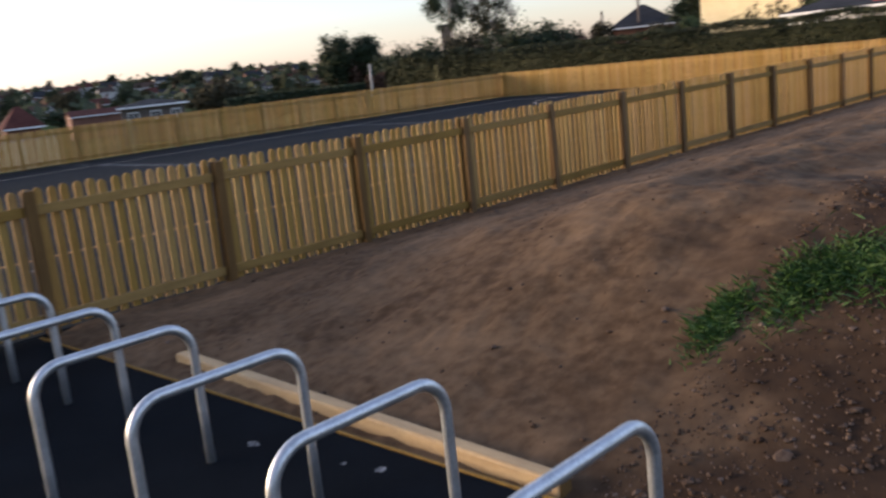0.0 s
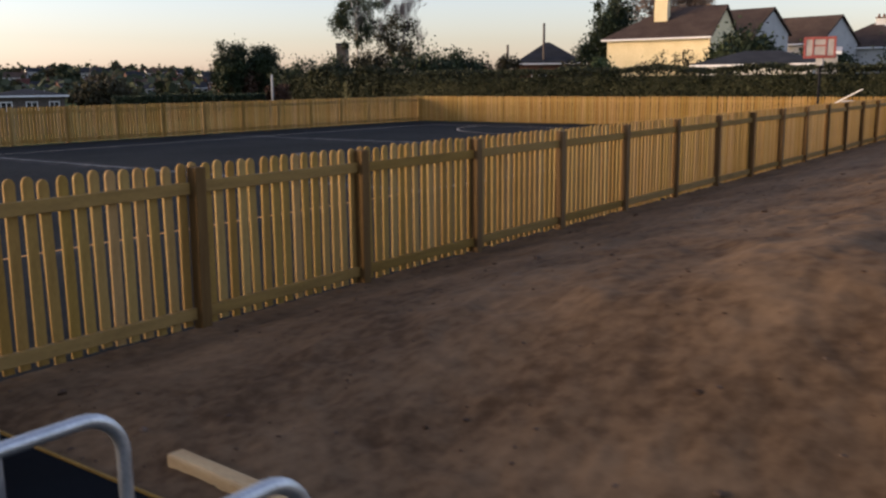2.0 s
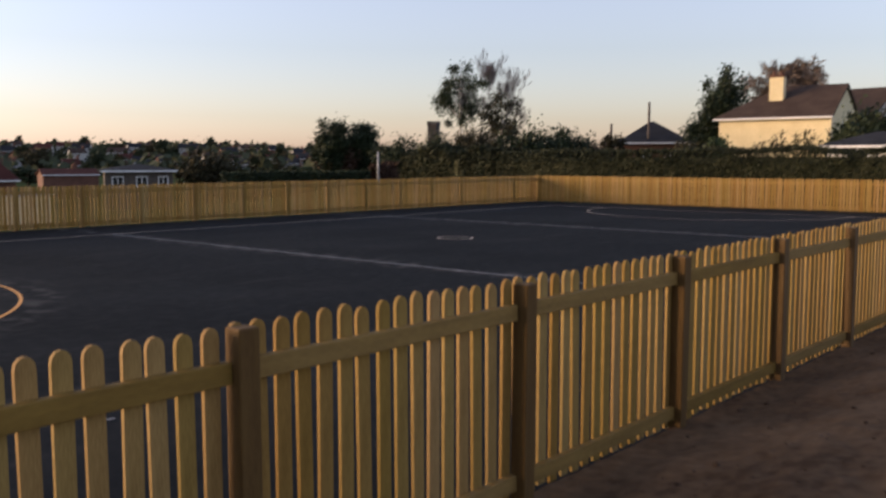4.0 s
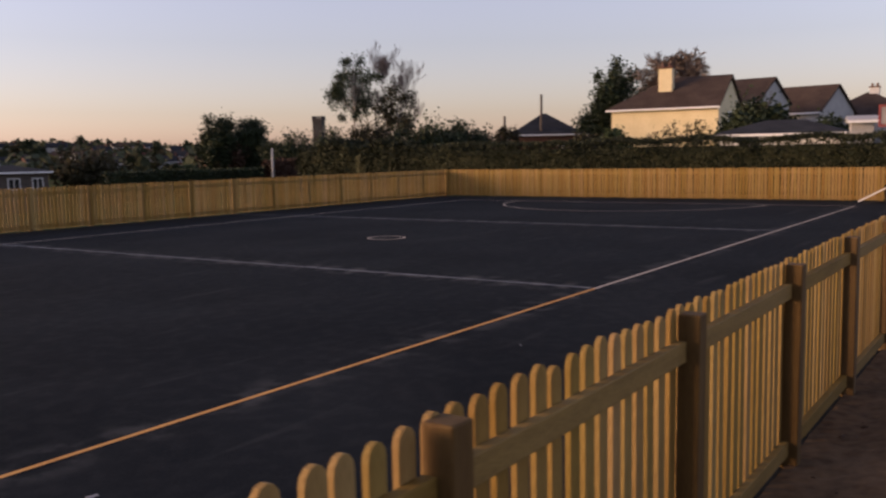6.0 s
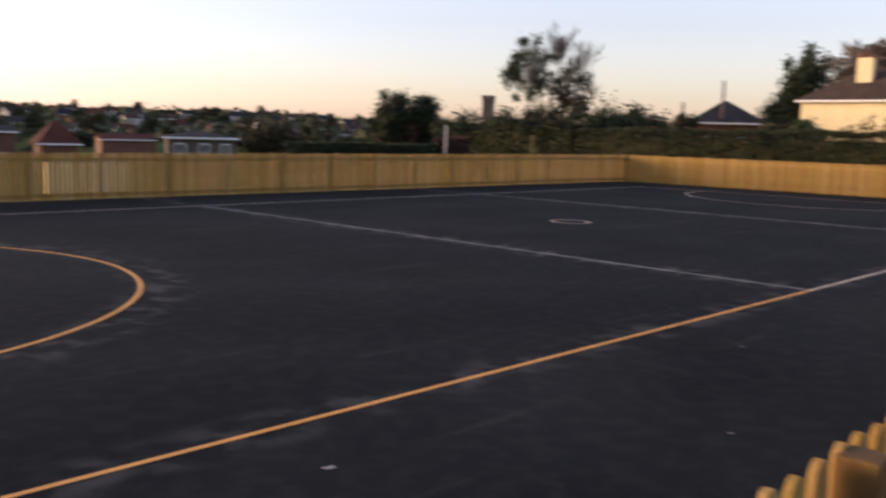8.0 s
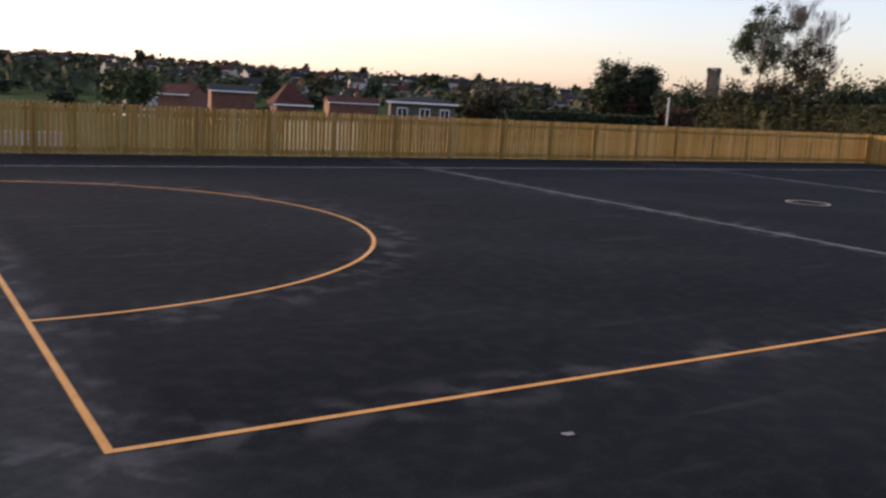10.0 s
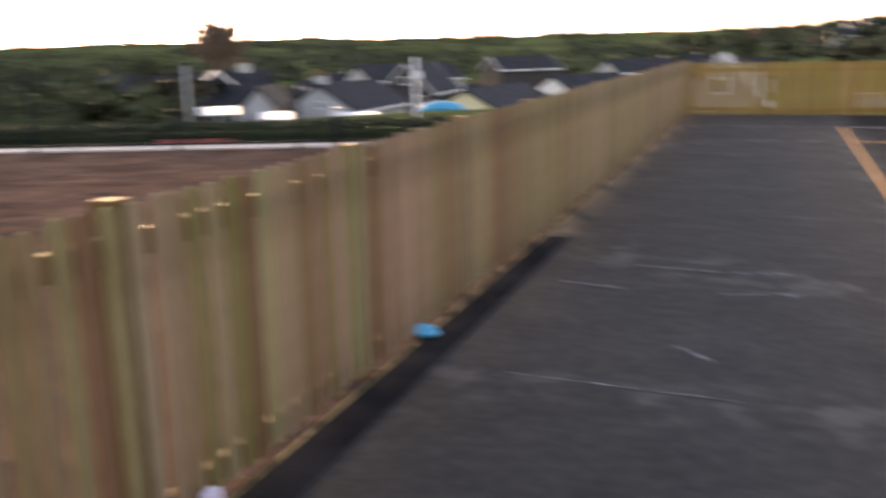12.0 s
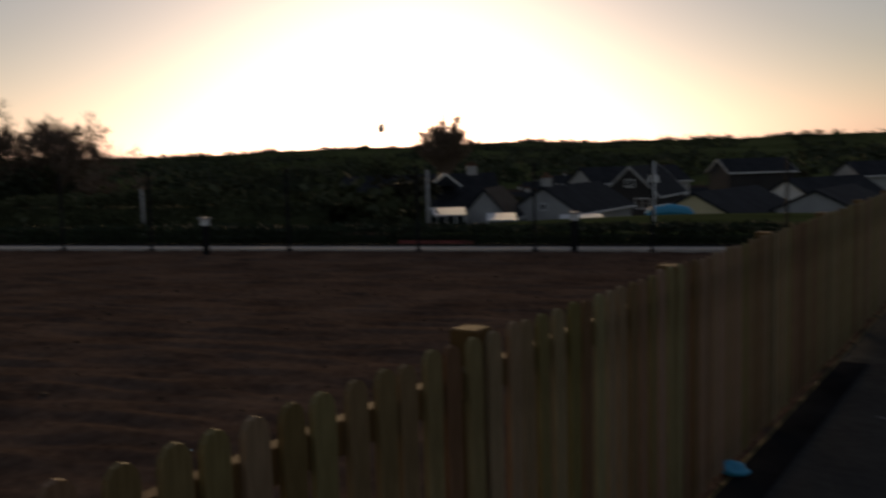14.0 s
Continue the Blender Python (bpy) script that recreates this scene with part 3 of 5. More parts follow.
def bare_tree(name, seed, height, label, depth=5, bark=TWIG, trunk=0.22, spread=0.6, place=None, up=0.25, group="", thin=0.02):
    rng = np.random.default_rng(seed)
    t = thing(name, place or pose(0, 0, 0), label, "tree", group)
    bm = bmesh.new()
    tube(bm, [(0, 0, -0.6), (0.04, 0.03, height * 0.22)], [trunk, trunk * 0.75], 8, caps=False)
    part("trunk", bm, bark, t)
    crown = bmesh.new()
    limbs(rng, crown, (0.04, 0.03, height * 0.2), (0, 0, 1), height * 0.25, trunk * 0.7, depth, spread, 5, None, up, thin)
    for k in range(3):
        a = k * 2.1 + rng.uniform(-0.4, 0.4)
        limbs(rng, crown, (0.04, 0.03, height * rng.uniform(0.17, 0.24)), (math.cos(a), math.sin(a), 1.1), height * 0.23, trunk * 0.5, depth - 1, spread, 4, None, up, thin)
    part("crown", crown, bark, t)
    return t


def hedge(start, end, top, base, width, leaf, label, count, size=0.09, ragged=0.12, seed=3):
    """A hedge: a dark woody core with a skin of many small leaves."""
    a, b = Vector(start), Vector(end)
    run = b - a
    h = thing("hedge", pose(a.x, a.y, base, 0, 0, math.degrees(math.atan2(run.y, run.x))), label, "hedge", "hedges")
    length, tall = run.length, top - base
    bm = bmesh.new()
    n = max(4, int(length / 0.8))
    rows = []
    for k in range(n + 1):
        x = length * k / n
        wob = 0.35 * ragged * noise.noise((x * 0.7, seed, 0))
        half = width / 2 - 0.3
        rows.append([bm.verts.new((x, y, z)) for y, z in ((-half, -0.4), (-half, tall * 0.75 + wob), (-half * 0.6, tall - 0.3 + wob), (half * 0.6, tall - 0.3 + wob), (half, tall * 0.75 + wob), (half, -0.4))])
    for r0, r1 in zip(rows, rows[1:]):
        for k in range(5):
            bm.faces.new((r0[k], r1[k], r1[k + 1], r0[k + 1]))
    part("core", bm, leaf, h)
    rng = np.random.default_rng(seed)
    count = int(count * 1.8)
    x = rng.uniform(0, length, count)
    s = rng.uniform(0, 2 * tall + width, count)
    y = np.where(s < tall, -width / 2, np.where(s < tall + width, s - tall - width / 2, width / 2))
    z = np.where(s < tall, s, np.where(s < tall + width, tall, s - tall - width))
    bulge = np.array([noise.noise((q * 0.45, seed * 1.7, 2.0)) + 0.6 * noise.noise((q * 1.6, r, p)) for q, r, p in zip(x, y, z)]) * ragged * 1.6
    y = y * (1 + bulge) * (1 - np.abs(rng.normal(0, 0.14, count))) + rng.normal(0, 0.05, count)
    z = z + bulge * np.where(z > tall * 0.8, 1, 0.2) + rng.normal(0, 0.05, count)
    me = leaves(np.stack([x, y, z], 1), size, seed)
    me.materials.append(leaf)
    part("foliage", me, leaf, h)
    return h


# ---- houses ----
def window(parent, x, y, z, w, h, turn=0.0, panes=2):
    """Window with a white frame and dark panes, set 3 cm proud of a wall that faces -y before the turn."""
    bm = bmesh.new()
    f = 0.07
    for a, b, c, d in ((-w / 2, w / 2, h / 2 - f, h / 2), (-w / 2, w / 2, -h / 2, -h / 2 + f), (-w / 2, -w / 2 + f, -h / 2 + f, h / 2 - f), (w / 2 - f, w / 2, -h / 2 + f, h / 2 - f)):
        box(bm, a, b, -0.04, 0.02, c, d)
    for k in range(1, panes):
        m = -w / 2 + w * k / panes
        box(bm, m - 0.03, m + 0.03, -0.035, 0.02, -h / 2 + f, h / 2 - f)
    ob = part("window", bm, PLASTIC_WHITE, parent)
    ob.matrix_local = pose(x, y, z, 0, 0, turn)
    part("pane", block(-w / 2 + f, w / 2 - f, -0.015, 0.01, -h / 2 + f, h / 2 - f), GLASS, ob)
    return ob


def house(name, x, y, yaw, w, d, ground, eave, ridge, walls, roof_mat, label, hips=(False, False), chimneys=(), windows=(), group="", barge=None):
    """Walls, a pitched roof with its ridge along x (hipped at either end if asked), chimney stacks and windows.
    windows: (side, along, height above ground, width, height); side f front (-y), b back, l and r the ends."""
    t = thing(name, pose(x, y, ground, 0, 0, yaw), label, "house", group)
    e, r = eave - ground, ridge - ground
    bm = bmesh.new()
    l0, l1 = -w / 2, w / 2
    base = [bm.verts.new(p) for p in ((l0, -d / 2, -1.5), (l1, -d / 2, -1.5), (l1, d / 2, -1.5), (l0, d / 2, -1.5))]
    top = [bm.verts.new(p) for p in ((l0, -d / 2, e), (l1, -d / 2, e), (l1, d / 2, e), (l0, d / 2, e))]
    for k in range(4):
        bm.faces.new((base[k], base[(k + 1) % 4], top[(k + 1) % 4], top[k]))
    for end, hip in ((l0, hips[0]), (l1, hips[1])):
        if not hip:
            a, b = (top[3], top[0]) if end == l0 else (top[1], top[2])
            bm.faces.new((a, b, bm.verts.new((end, 0, r - 0.05))))
    part("wall", bm, walls, t)
    bm = bmesh.new()
    o, th = 0.35, 0.16
    slope = (r - e) / (d / 2)
    ez = e - o * slope
    run = min(d / 2, w / 2 - 0.2)
    r0 = l0 + run if hips[0] else l0 - 0.2
    r1 = l1 - run if hips[1] else l1 + 0.2
    x0, x1 = l0 - (o if hips[0] else 0.2), l1 + (o if hips[1] else 0.2)
    up, dn = [], []
    for lift, got in ((th, up), (0.0, dn)):
        for p in ((x0, -d / 2 - o, ez), (x1, -d / 2 - o, ez), (x1, d / 2 + o, ez), (x0, d / 2 + o, ez), (r0, 0, r), (r1, 0, r)):
            got.append(bm.verts.new((p[0], p[1], p[2] + lift)))
    for q in ((0, 1, 5, 4), (2, 3, 4, 5), (1, 2, 5), (3, 0, 4)):
        gable = len(q) == 3 and not hips[1 if q[0] == 1 else 0]
        if gable:
            continue
        bm.faces.new([up[i] for i in q])
        bm.faces.new([dn[i] for i in reversed(q)])
    edges = [(0, 1), (2, 3)]
    edges += [(1, 2)] if hips[1] else [(1, 5), (5, 2)]
    edges += [(3, 0)] if hips[0] else [(3, 4), (4, 0)]
    for a, b in edges:
        bm.faces.new((dn[a], dn[b], up[b], up[a]))
    roof = part("roof", bm, roof_mat, t)
    if barge:
        for end, hip in ((x0, hips[0]), (x1, hips[1])):
            if not hip:
                for sy in (-1, 1):
                    b = bmesh.new()
                    q = [(end - 0.03, sy * (d / 2 + o), ez - 0.08), (end + 0.03, sy * (d / 2 + o), ez - 0.08), (end + 0.03, 0, r - 0.08), (end - 0.03, 0, r - 0.08)]
                    lo = [b.verts.new(p) for p in q]
                    hi = [b.verts.new((p[0], p[1], p[2] + 0.28)) for p in q]
                    b.faces.new(lo)
                    b.faces.new(hi[::-1])
                    for k in range(4):
                        b.faces.new((lo[k], hi[k], hi[(k + 1) % 4], lo[(k + 1) % 4]))
                    part("bargeboard", b, barge, t)
    g = part("gutter", block(x0, x1, -d / 2 - o - 0.1, -d / 2 - o, ez - 0.02, ez + 0.12, 0.02), PLASTIC_WHITE, t)
    for cx, cy, cw, ch, mat in chimneys:
        zb = r - abs(cy) * slope - 0.5
        c = part("chimney", block(cx - cw / 2, cx + cw / 2, cy - 0.3, cy + 0.3, zb, r + ch, 0.03), mat, t)
        bm = bmesh.new()
        box(bm, cx - cw / 2 - 0.06, cx + cw / 2 + 0.06, cy - 0.36, cy + 0.36, r + ch, r + ch + 0.12, 0.02)
        for k in range(2):
            px = cx + (k - 0.5) * cw * 0.5
            tube(bm, [(px, cy, r + ch + 0.1), (px, cy, r + ch + 0.42)], [0.12, 0.1], 8)
        part("chimney_pot", bm, BRICK, c)
    for side, u, z, ww, hh in windows:
        spot = {"f": (u, -d / 2, 0), "b": (u, d / 2, 180), "r": (l1, u, 90), "l": (l0, u, -90)}[side]
        window(t, spot[0], spot[1], z, ww, hh, spot[2])
    return t


def stand_house(name, heading, far, turn, *rest, **more):
    x, y, _ = polar(heading, far)
    return house(name, x, y, heading - 90 + turn, *rest, **more)


# the cream house above the hedge and its neighbours
stand_house("detached_house", 18.95, 76.0, -16, 8.4, 7.2, 1.4, rise(2.64, 72), rise(4.3, 75), CREAM, ROOF_BROWN, "cream rendered house with hipped brown tiled roof and chimney", hips=(True, False),
            chimneys=((-0.4, -1.6, 1.1, 0.75, CREAM),), windows=(("r", 0.0, 2.9, 1.2, 1.1),))
stand_house("detached_house", 15.2, 83.0, -25, 5.5, 6.0, 1.2, rise(2.7, 82), rise(4.0, 83), GREY, ROOF_BROWN, "pale house with steep brown gabled roof behind shrubs", windows=(("r", 0, 3.0, 1.0, 1.0),))
stand_house("detached_house", 11.9, 92.0, -25, 6.5, 7.0, 1.2, rise(2.05, 90), rise(3.45, 92), GREY, ROOF_BROWN, "white rendered house with plain brown gabled roof", windows=(("r", 0, 2.2, 1.0, 1.1), ("f", -1.5, 2.0, 1.2, 1.0)))
stand_house("detached_house", 8.4, 98.0, -5, 8.6, 8.0, 1.0, rise(1.75, 95), rise(2.95, 98), GREY, ROOF_BROWN, "long white bungalow with brown hipped roof and chimney", hips=(True, True), chimneys=((0.4, 0.0, 0.9, 0.6, WHITE),), windows=(("f", -2.5, 1.8, 1.4, 1.0),))
stand_house("bungalow", 27.1, 88.0, 6, 6.0, 6.5, 0.6, rise(1.15, 86), rise(2.3, 88), BRICK, ROOF_SLATE, "red brick bungalow with dark slate hipped roof", hips=(True, True), windows=(("f", -1.0, 1.7, 1.4, 1.0), ("f", 1.4, 1.7, 0.9, 1.0)))
stand_house("garage", 12.6, 58.0, -8, 6.6, 4.5, 0.9, rise(0.85, 56), rise(1.5, 58), WHITE, ROOF_SLATE, "low white garage block with shallow dark hipped roof", hips=(True, True), windows=(("f", -1.6, 1.5, 1.2, 0.8),))
stand_house("garden_shed", 8.45, 52.0, 4, 1.05, 1.6, 1.0, rise(1.42, 52), rise(1.6, 52), PALE, PALE, "small pale garden shed beside the garage")
# gardens towards the north
stand_house("garage_block", 59.2, 80.0, 4, 5.4, 5.0, -2.2, rise(-0.62, 78), rise(-0.3, 80), DARK_POLE, ROOF_SLATE, "low dark flat roofed building with white framed openings", hips=(True, True), windows=(("f", -1.7, 2.4, 0.9, 0.9), ("f", 0.2, 2.4, 0.9, 0.9), ("f", 1.9, 2.4, 0.8, 0.9)))
stand_house("outbuilding", 67.3, 92.0, 10, 3.2, 4.0, -3.2, rise(-1.0, 90), rise(0.1, 92), BRICK, ROOF_RED, "small brick outbuilding with a steep red brown roof", hips=(True, True))
stand_house("bungalow", 70.8, 112.0, 5, 5.0, 5.0, -3.6, rise(-0.5, 110), rise(-0.2, 112), BRICK, ROOF_SLATE, "brick bungalow with low slate roof", windows=(("f", -1.2, 1.8, 1.2, 1.0), ("f", 1.0, 1.8, 1.2, 1.0)))
for k, (hd, fr) in enumerate(((73.6, 140), (76.4, 150), (63.5, 150))):
    stand_house("bungalow", hd, fr, (-30, 25, 10)[k], (5.0, 5.0, 8.0)[k], 5.5, -4.2, rise(-0.8, fr), rise((-0.3, -0.25, -0.5)[k], fr), (BRICK, GREY, BRICK)[k], (ROOF_RED, ROOF_SLATE, ROOF_RED)[k],
                "bungalow with dark roof below the court", chimneys=((1.0, 0, 0.7, 0.7, BRICK),))
house("garden_shed", -2.85, 25.2, 90, 2.4, 1.9, -0.75, 0.1, 1.2, GREY, GREY, "pale grey gabled garden shed behind the fence", windows=(("l", 0.0, 1.15, 0.5, 0.5),))
wall = thing("garden_wall", pose(12.2, 24.1, -0.9), "cream rendered garden wall behind the fence", "wall")
part("body", block(-1.4, 1.4, -0.1, 0.1, -0.4, 1.62, 0.02), CREAM, wall)
part("coping", block(-1.45, 1.45, -0.15, 0.15, 1.625, 1.70, 0.02), CONCRETE, wall)
wall = thing("garden_wall", pose(2.4, 25.0, -0.9), "low pale garden wall behind the fence", "wall")
part("body", block(-1.6, 1.6, -0.1, 0.1, -0.4, 0.95, 0.02), GREY, wall)
part("coping", block(-1.65, 1.65, -0.15, 0.15, 0.955, 1.02, 0.02), CONCRETE, wall)

# the gables in the valley to the west, as they lie from the gate end of the court
GATE = (-1.87, -4.32, 1.84)


def west(heading, far, elevation=None):
    x, y = GATE[0] + far * math.cos(radians(heading)), GATE[1] + far * math.sin(radians(heading))
    return (x, y, land(x, y) if elevation is None else GATE[2] + far * math.tan(radians(elevation)))


def gable_house(label, heading, far, wide, eave, ridge, long, turn, walls, roof, barge=None, stack=None, windows=()):
    """A house whose gable end stands at that heading and distance, its ridge running away and turned to the north."""
    x, y, ez = west(heading, far, eave)
    yaw = heading - turn
    c = (x + long / 2 * math.cos(radians(yaw)), y + long / 2 * math.sin(radians(yaw)))
    return house("gabled_bungalow", c[0], c[1], yaw, long, wide, ez - 2.5, ez, west(heading, far, ridge)[2], walls, roof, label, barge=barge, group="bungalows in the valley",
                 chimneys=((-long / 2 + stack, 0.2, 0.8, 0.8, GREY),) if stack else (), windows=windows)


gable_house("pale bungalow with a small bluish gable", 121.05, 68, 3.6, -4.15, -2.5, 7.0, 12, PALE, ROOF_SLATE, windows=(("l", 0.0, 1.3, 1.2, 1.0),))
gable_house("pale gabled bungalow with a long dark roof", 117.35, 72, 6.0, -3.9, -2.42, 11.0, 27, PALE, ROOF_SLATE, stack=1.0, windows=(("l", -1.3, 1.2, 1.3, 1.1), ("l", 1.4, 1.2, 1.2, 1.1), ("l", 0.0, 2.9, 0.6, 0.6)))
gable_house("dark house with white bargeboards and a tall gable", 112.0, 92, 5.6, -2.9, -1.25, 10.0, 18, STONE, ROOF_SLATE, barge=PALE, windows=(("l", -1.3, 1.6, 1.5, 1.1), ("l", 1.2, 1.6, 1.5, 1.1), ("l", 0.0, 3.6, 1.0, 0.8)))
gable_house("cream gabled bungalow with a broad dark roof", 108.15, 66, 6.5, -4.4, -2.95, 12.0, 24, CREAM, ROOF_SLATE, windows=(("l", 1.5, 1.2, 1.2, 1.1),))
gable_house("white gabled house with plain end wall", 102.8, 86, 5.6, -3.25, -2.15, 10.0, 40, WHITE, ROOF_SLATE)
gable_house("pale blue gabled bungalow close behind the fence", 101.25, 69, 5.6, -3.95, -2.85, 10.0, 16, PALE, ROOF_SLATE, windows=(("l", -1.2, 1.2, 1.2, 1.1),))
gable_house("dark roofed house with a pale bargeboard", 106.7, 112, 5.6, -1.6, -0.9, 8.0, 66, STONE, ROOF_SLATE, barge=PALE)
gable_house("house with dark roof among the valley gardens", 99.6, 118, 6.0, -1.9, -1.2, 9.0, 60, PALE, ROOF_SLATE, windows=(("l", 0.0, 1.4, 1.2, 1.1),))
gable_house("house with dark roof among the valley gardens", 115.0, 104, 6.4, -2.1, -1.25, 12.0, 65, GREY, ROOF_SLATE)
x, y, ez = west(125.2, 84, -3.35)
big = house("long_house", x, y, 125.2 - 90 + 6, 14.0, 8.0, ez - 2.6, ez, west(125.2, 84, -1.45)[2], GREY, ROOF_SLATE, "long low house with a large dark slate roof", chimneys=((5.0, 0.0, 0.9, 0.8, GREY),),
            windows=(("f", -4.0, 1.4, 1.6, 1.1), ("f", 0.5, 1.4, 1.6, 1.1), ("f", 4.5, 1.4, 1.6, 1.1)), group="bungalows in the valley")
bm = bmesh.new()
apex = west(124.2, 84, -1.3)[2] - (ez - 2.6)
q = [(0.6, -4.3, apex - 1.05), (1.9, -4.3, apex), (3.2, -4.3, apex - 1.05), (3.2, 0.0, apex - 1.05), (1.9, 0.0, apex), (0.6, 0.0, apex - 1.05)]
vs = [bm.verts.new(p) for p in q]
for f in ((0, 1, 4, 5), (1, 2, 3, 4), (0, 2, 1)):
    bm.faces.new([vs[i] for i in f])
dormer = part("dormer", bm, ROOF_SLATE, big)
for sx in (-1, 1):
    part("bargeboard", tube(bmesh.new(), [(1.9, -4.36, apex + 0.04), (1.9 + sx * 1.45, -4.36, apex - 1.12)], [0.1, 0.1], 4), PLASTIC_WHITE, dormer, "white painted bargeboard")


def lean_to(heading, far, wide, low, high):
    """A conservatory: a pale sloping roof on white framed glass."""
    x, y, z = west(heading, far, low)
    t = thing("conservatory", pose(x, y, z - 1.9, 0, 0, heading - 90), "white framed conservatory with a pale sheet roof", "conservatory", "conservatories in the valley")
    rise_ = west(heading, far, high)[2] - z
    bm = bmesh.new()
    vs = [bm.verts.new(p) for p in ((-wide / 2, 0, 1.9), (wide / 2, 0, 1.9), (wide / 2, 2.4, 1.9 + rise_), (-wide / 2, 2.4, 1.9 + rise_), (-wide / 2, 0, 1.82), (wide / 2, 0, 1.82), (wide / 2, 2.4, 1.82 + rise_), (-wide / 2, 2.4, 1.82 + rise_))]
    for f in ((0, 1, 2, 3), (7, 6, 5, 4), (0, 4, 5, 1), (1, 5, 6, 2), (2, 6, 7, 3), (3, 7, 4, 0)):
        bm.faces.new([vs[i] for i in f])
    part("roof", bm, PLASTIC_WHITE, t)
    part("glazing", block(-wide / 2 + 0.1, wide / 2 - 0.1, 0.1, 2.3, 0.0, 1.8), GLASS, t)
    for k in range(5):
        u = -wide / 2 + 0.1 + (wide - 0.2) * k / 4
        part("glazing_bar", block(u - 0.04, u + 0.04, 0.04, 0.098, 0.0, 1.8), PLASTIC_WHITE, t)


lean_to(123.5, 66, 2.9, -3.95, -3.6)
lean_to(120.0, 63, 2.1, -4.35, -4.05)
lean_to(115.0, 68, 3.2, -4.35, -4.2)

rng = random.Random(21)
spots = []
while len(spots) < 34:
    hd, fr = rng.uniform(92, 126), rng.uniform(125, 330)
    if all(abs(hd - a) * fr / 57 > 9 or abs(fr - b) > 16 for a, b in spots):
        spots.append((hd, fr))
for hd, fr in spots:
    x, y, g = polar(hd, fr)
    w = rng.uniform(7, 9)
    house("bungalow", x, y, rng.uniform(0, 180), rng.uniform(9, 14), w, g, g + 2.7, g + 2.7 + w * 0.36, rng.choice((PALE, PALE, GREY, BRICK)), rng.choice((ROOF_SLATE, ROOF_SLATE, ROOF_BROWN)),
          "rendered bungalow with dark roof among valley gardens", windows=(("f", -2.0, 1.4, 1.6, 1.1), ("f", 2.0, 1.4, 1.6, 1.1), ("l", 0, 1.4, 1.2, 1.1)), chimneys=((2.0, 0, 0.8, 0.7, GREY),), group="houses in the valley")
spots = []
while len(spots) < 80:
    hd, fr = rng.uniform(47, 92), rng.uniform(300, 530)
    if all(abs(hd - a) * fr / 57 > 9 or abs(fr - b) > 14 for a, b in spots):
        spots.append((hd, fr))
for hd, fr in spots:
    x, y, g = polar(hd, fr)
    w = rng.uniform(5.0, 6.5)
    high = rng.choice((2.4, 3.2, 3.8))
    house("terraced_house", x, y, hd - 90 + rng.uniform(-40, 40), rng.uniform(5, 8.5), w, g, g + high, g + high + w * 0.34, rng.choice((PALE, GREY, GREY, BRICK)), rng.choice((ROOF_SLATE, ROOF_SLATE, ROOF_BROWN, ROOF_RED)),
          "small town house with dark roof on the hillside", windows=(("f", -2.5, 1.5, 1.3, 1.2), ("f", 2.5, 1.5, 1.3, 1.2), ("f", 0.0, high - 0.9, 1.3, 1.1)), chimneys=((2.4, 0, 0.8, 0.8, BRICK),), group="houses on the hillside")

# a pale globe on the skyline
x, y, g = west(127.44, 300)
globe = thing("globe_tower", pose(x, y, g), "pale grey globe on a thin mast on the skyline", "tower")
gz = west(127.44, 300, 1.62)[2] - g
bm = bmesh.new()
bmesh.ops.create_uvsphere(bm, u_segments=20, v_segments=12, radius=1.35)
for v in bm.verts:
    v.co = Vector((v.co.x * (1 - 0.12 * v.co.z), v.co.y * (1 - 0.12 * v.co.z), v.co.z * 1.2 + gz))
part("globe", bm, WHITE, globe, smooth=True)
part("mast", tube(bmesh.new(), [(0, 0, -1), (0, 0, gz - 1.8)], [0.14, 0.1], 8), DARK_POLE, globe)

# church tower with battlements
tx, ty, tz = polar(41.47, 200)
tower = thing("church_tower", pose(tx, ty, tz, 0, 0, 20), "square grey stone church tower with battlements", "tower")
tt = rise(2.45, 200) - tz
part("shaft", block(-1.05, 1.05, -1.05, 1.05, -2, tt - 0.7), STONE, tower)
bm = bmesh.new()
box(bm, -1.15, 1.15, -1.15, 1.15, tt - 0.9, tt - 0.5)
for a in range(4):
    for u in (-0.95, -0.32, 0.32, 0.95):
        c, q = math.cos(a * math.pi / 2), math.sin(a * math.pi / 2)
        px, py = u * c - 1.0 * q, u * q + 1.0 * c
        box(bm, px - 0.17, px + 0.17, py - 0.14, py + 0.14, tt - 0.5, tt + 0.1)
part("battlements", bm, STONE, tower)
for a in range(4):
    o = part("belfry_opening", block(-0.28, 0.28, -1.07, -1.0, tt - 3.4, tt - 1.8), GLASS, tower)
    o.rotation_euler.z = a * math.pi / 2

# ---- planting ----
hedge((39.0, -16, 0), (39.5, 24, 0), 2.38, 0.2, 2.2, LEAF_HEDGE, "tall dark green hedge behind the picket fence", 46000, 0.062, 0.12, 3)
hedge((39.5, 24, 0), (41.3, 33, 0), 2.5, 0.2, 2.2, LEAF_HEDGE, "rough dark green hedge along the gardens", 10000, 0.085, 0.25, 4)
hedge(polar(54, 65, 0), polar(44.7, 67, 0), 1.05, -1.8, 1.8, LEAF_DARK, "clipped dark evergreen hedge beyond the fence", 13000, 0.09, 0.06, 5)
hedge(polar(44.4, 68, 0), polar(37.5, 72, 0), 1.63, -1.0, 2.0, LEAF_BEECH, "russet beech hedge below the birches", 13000, 0.1, 0.2, 6)
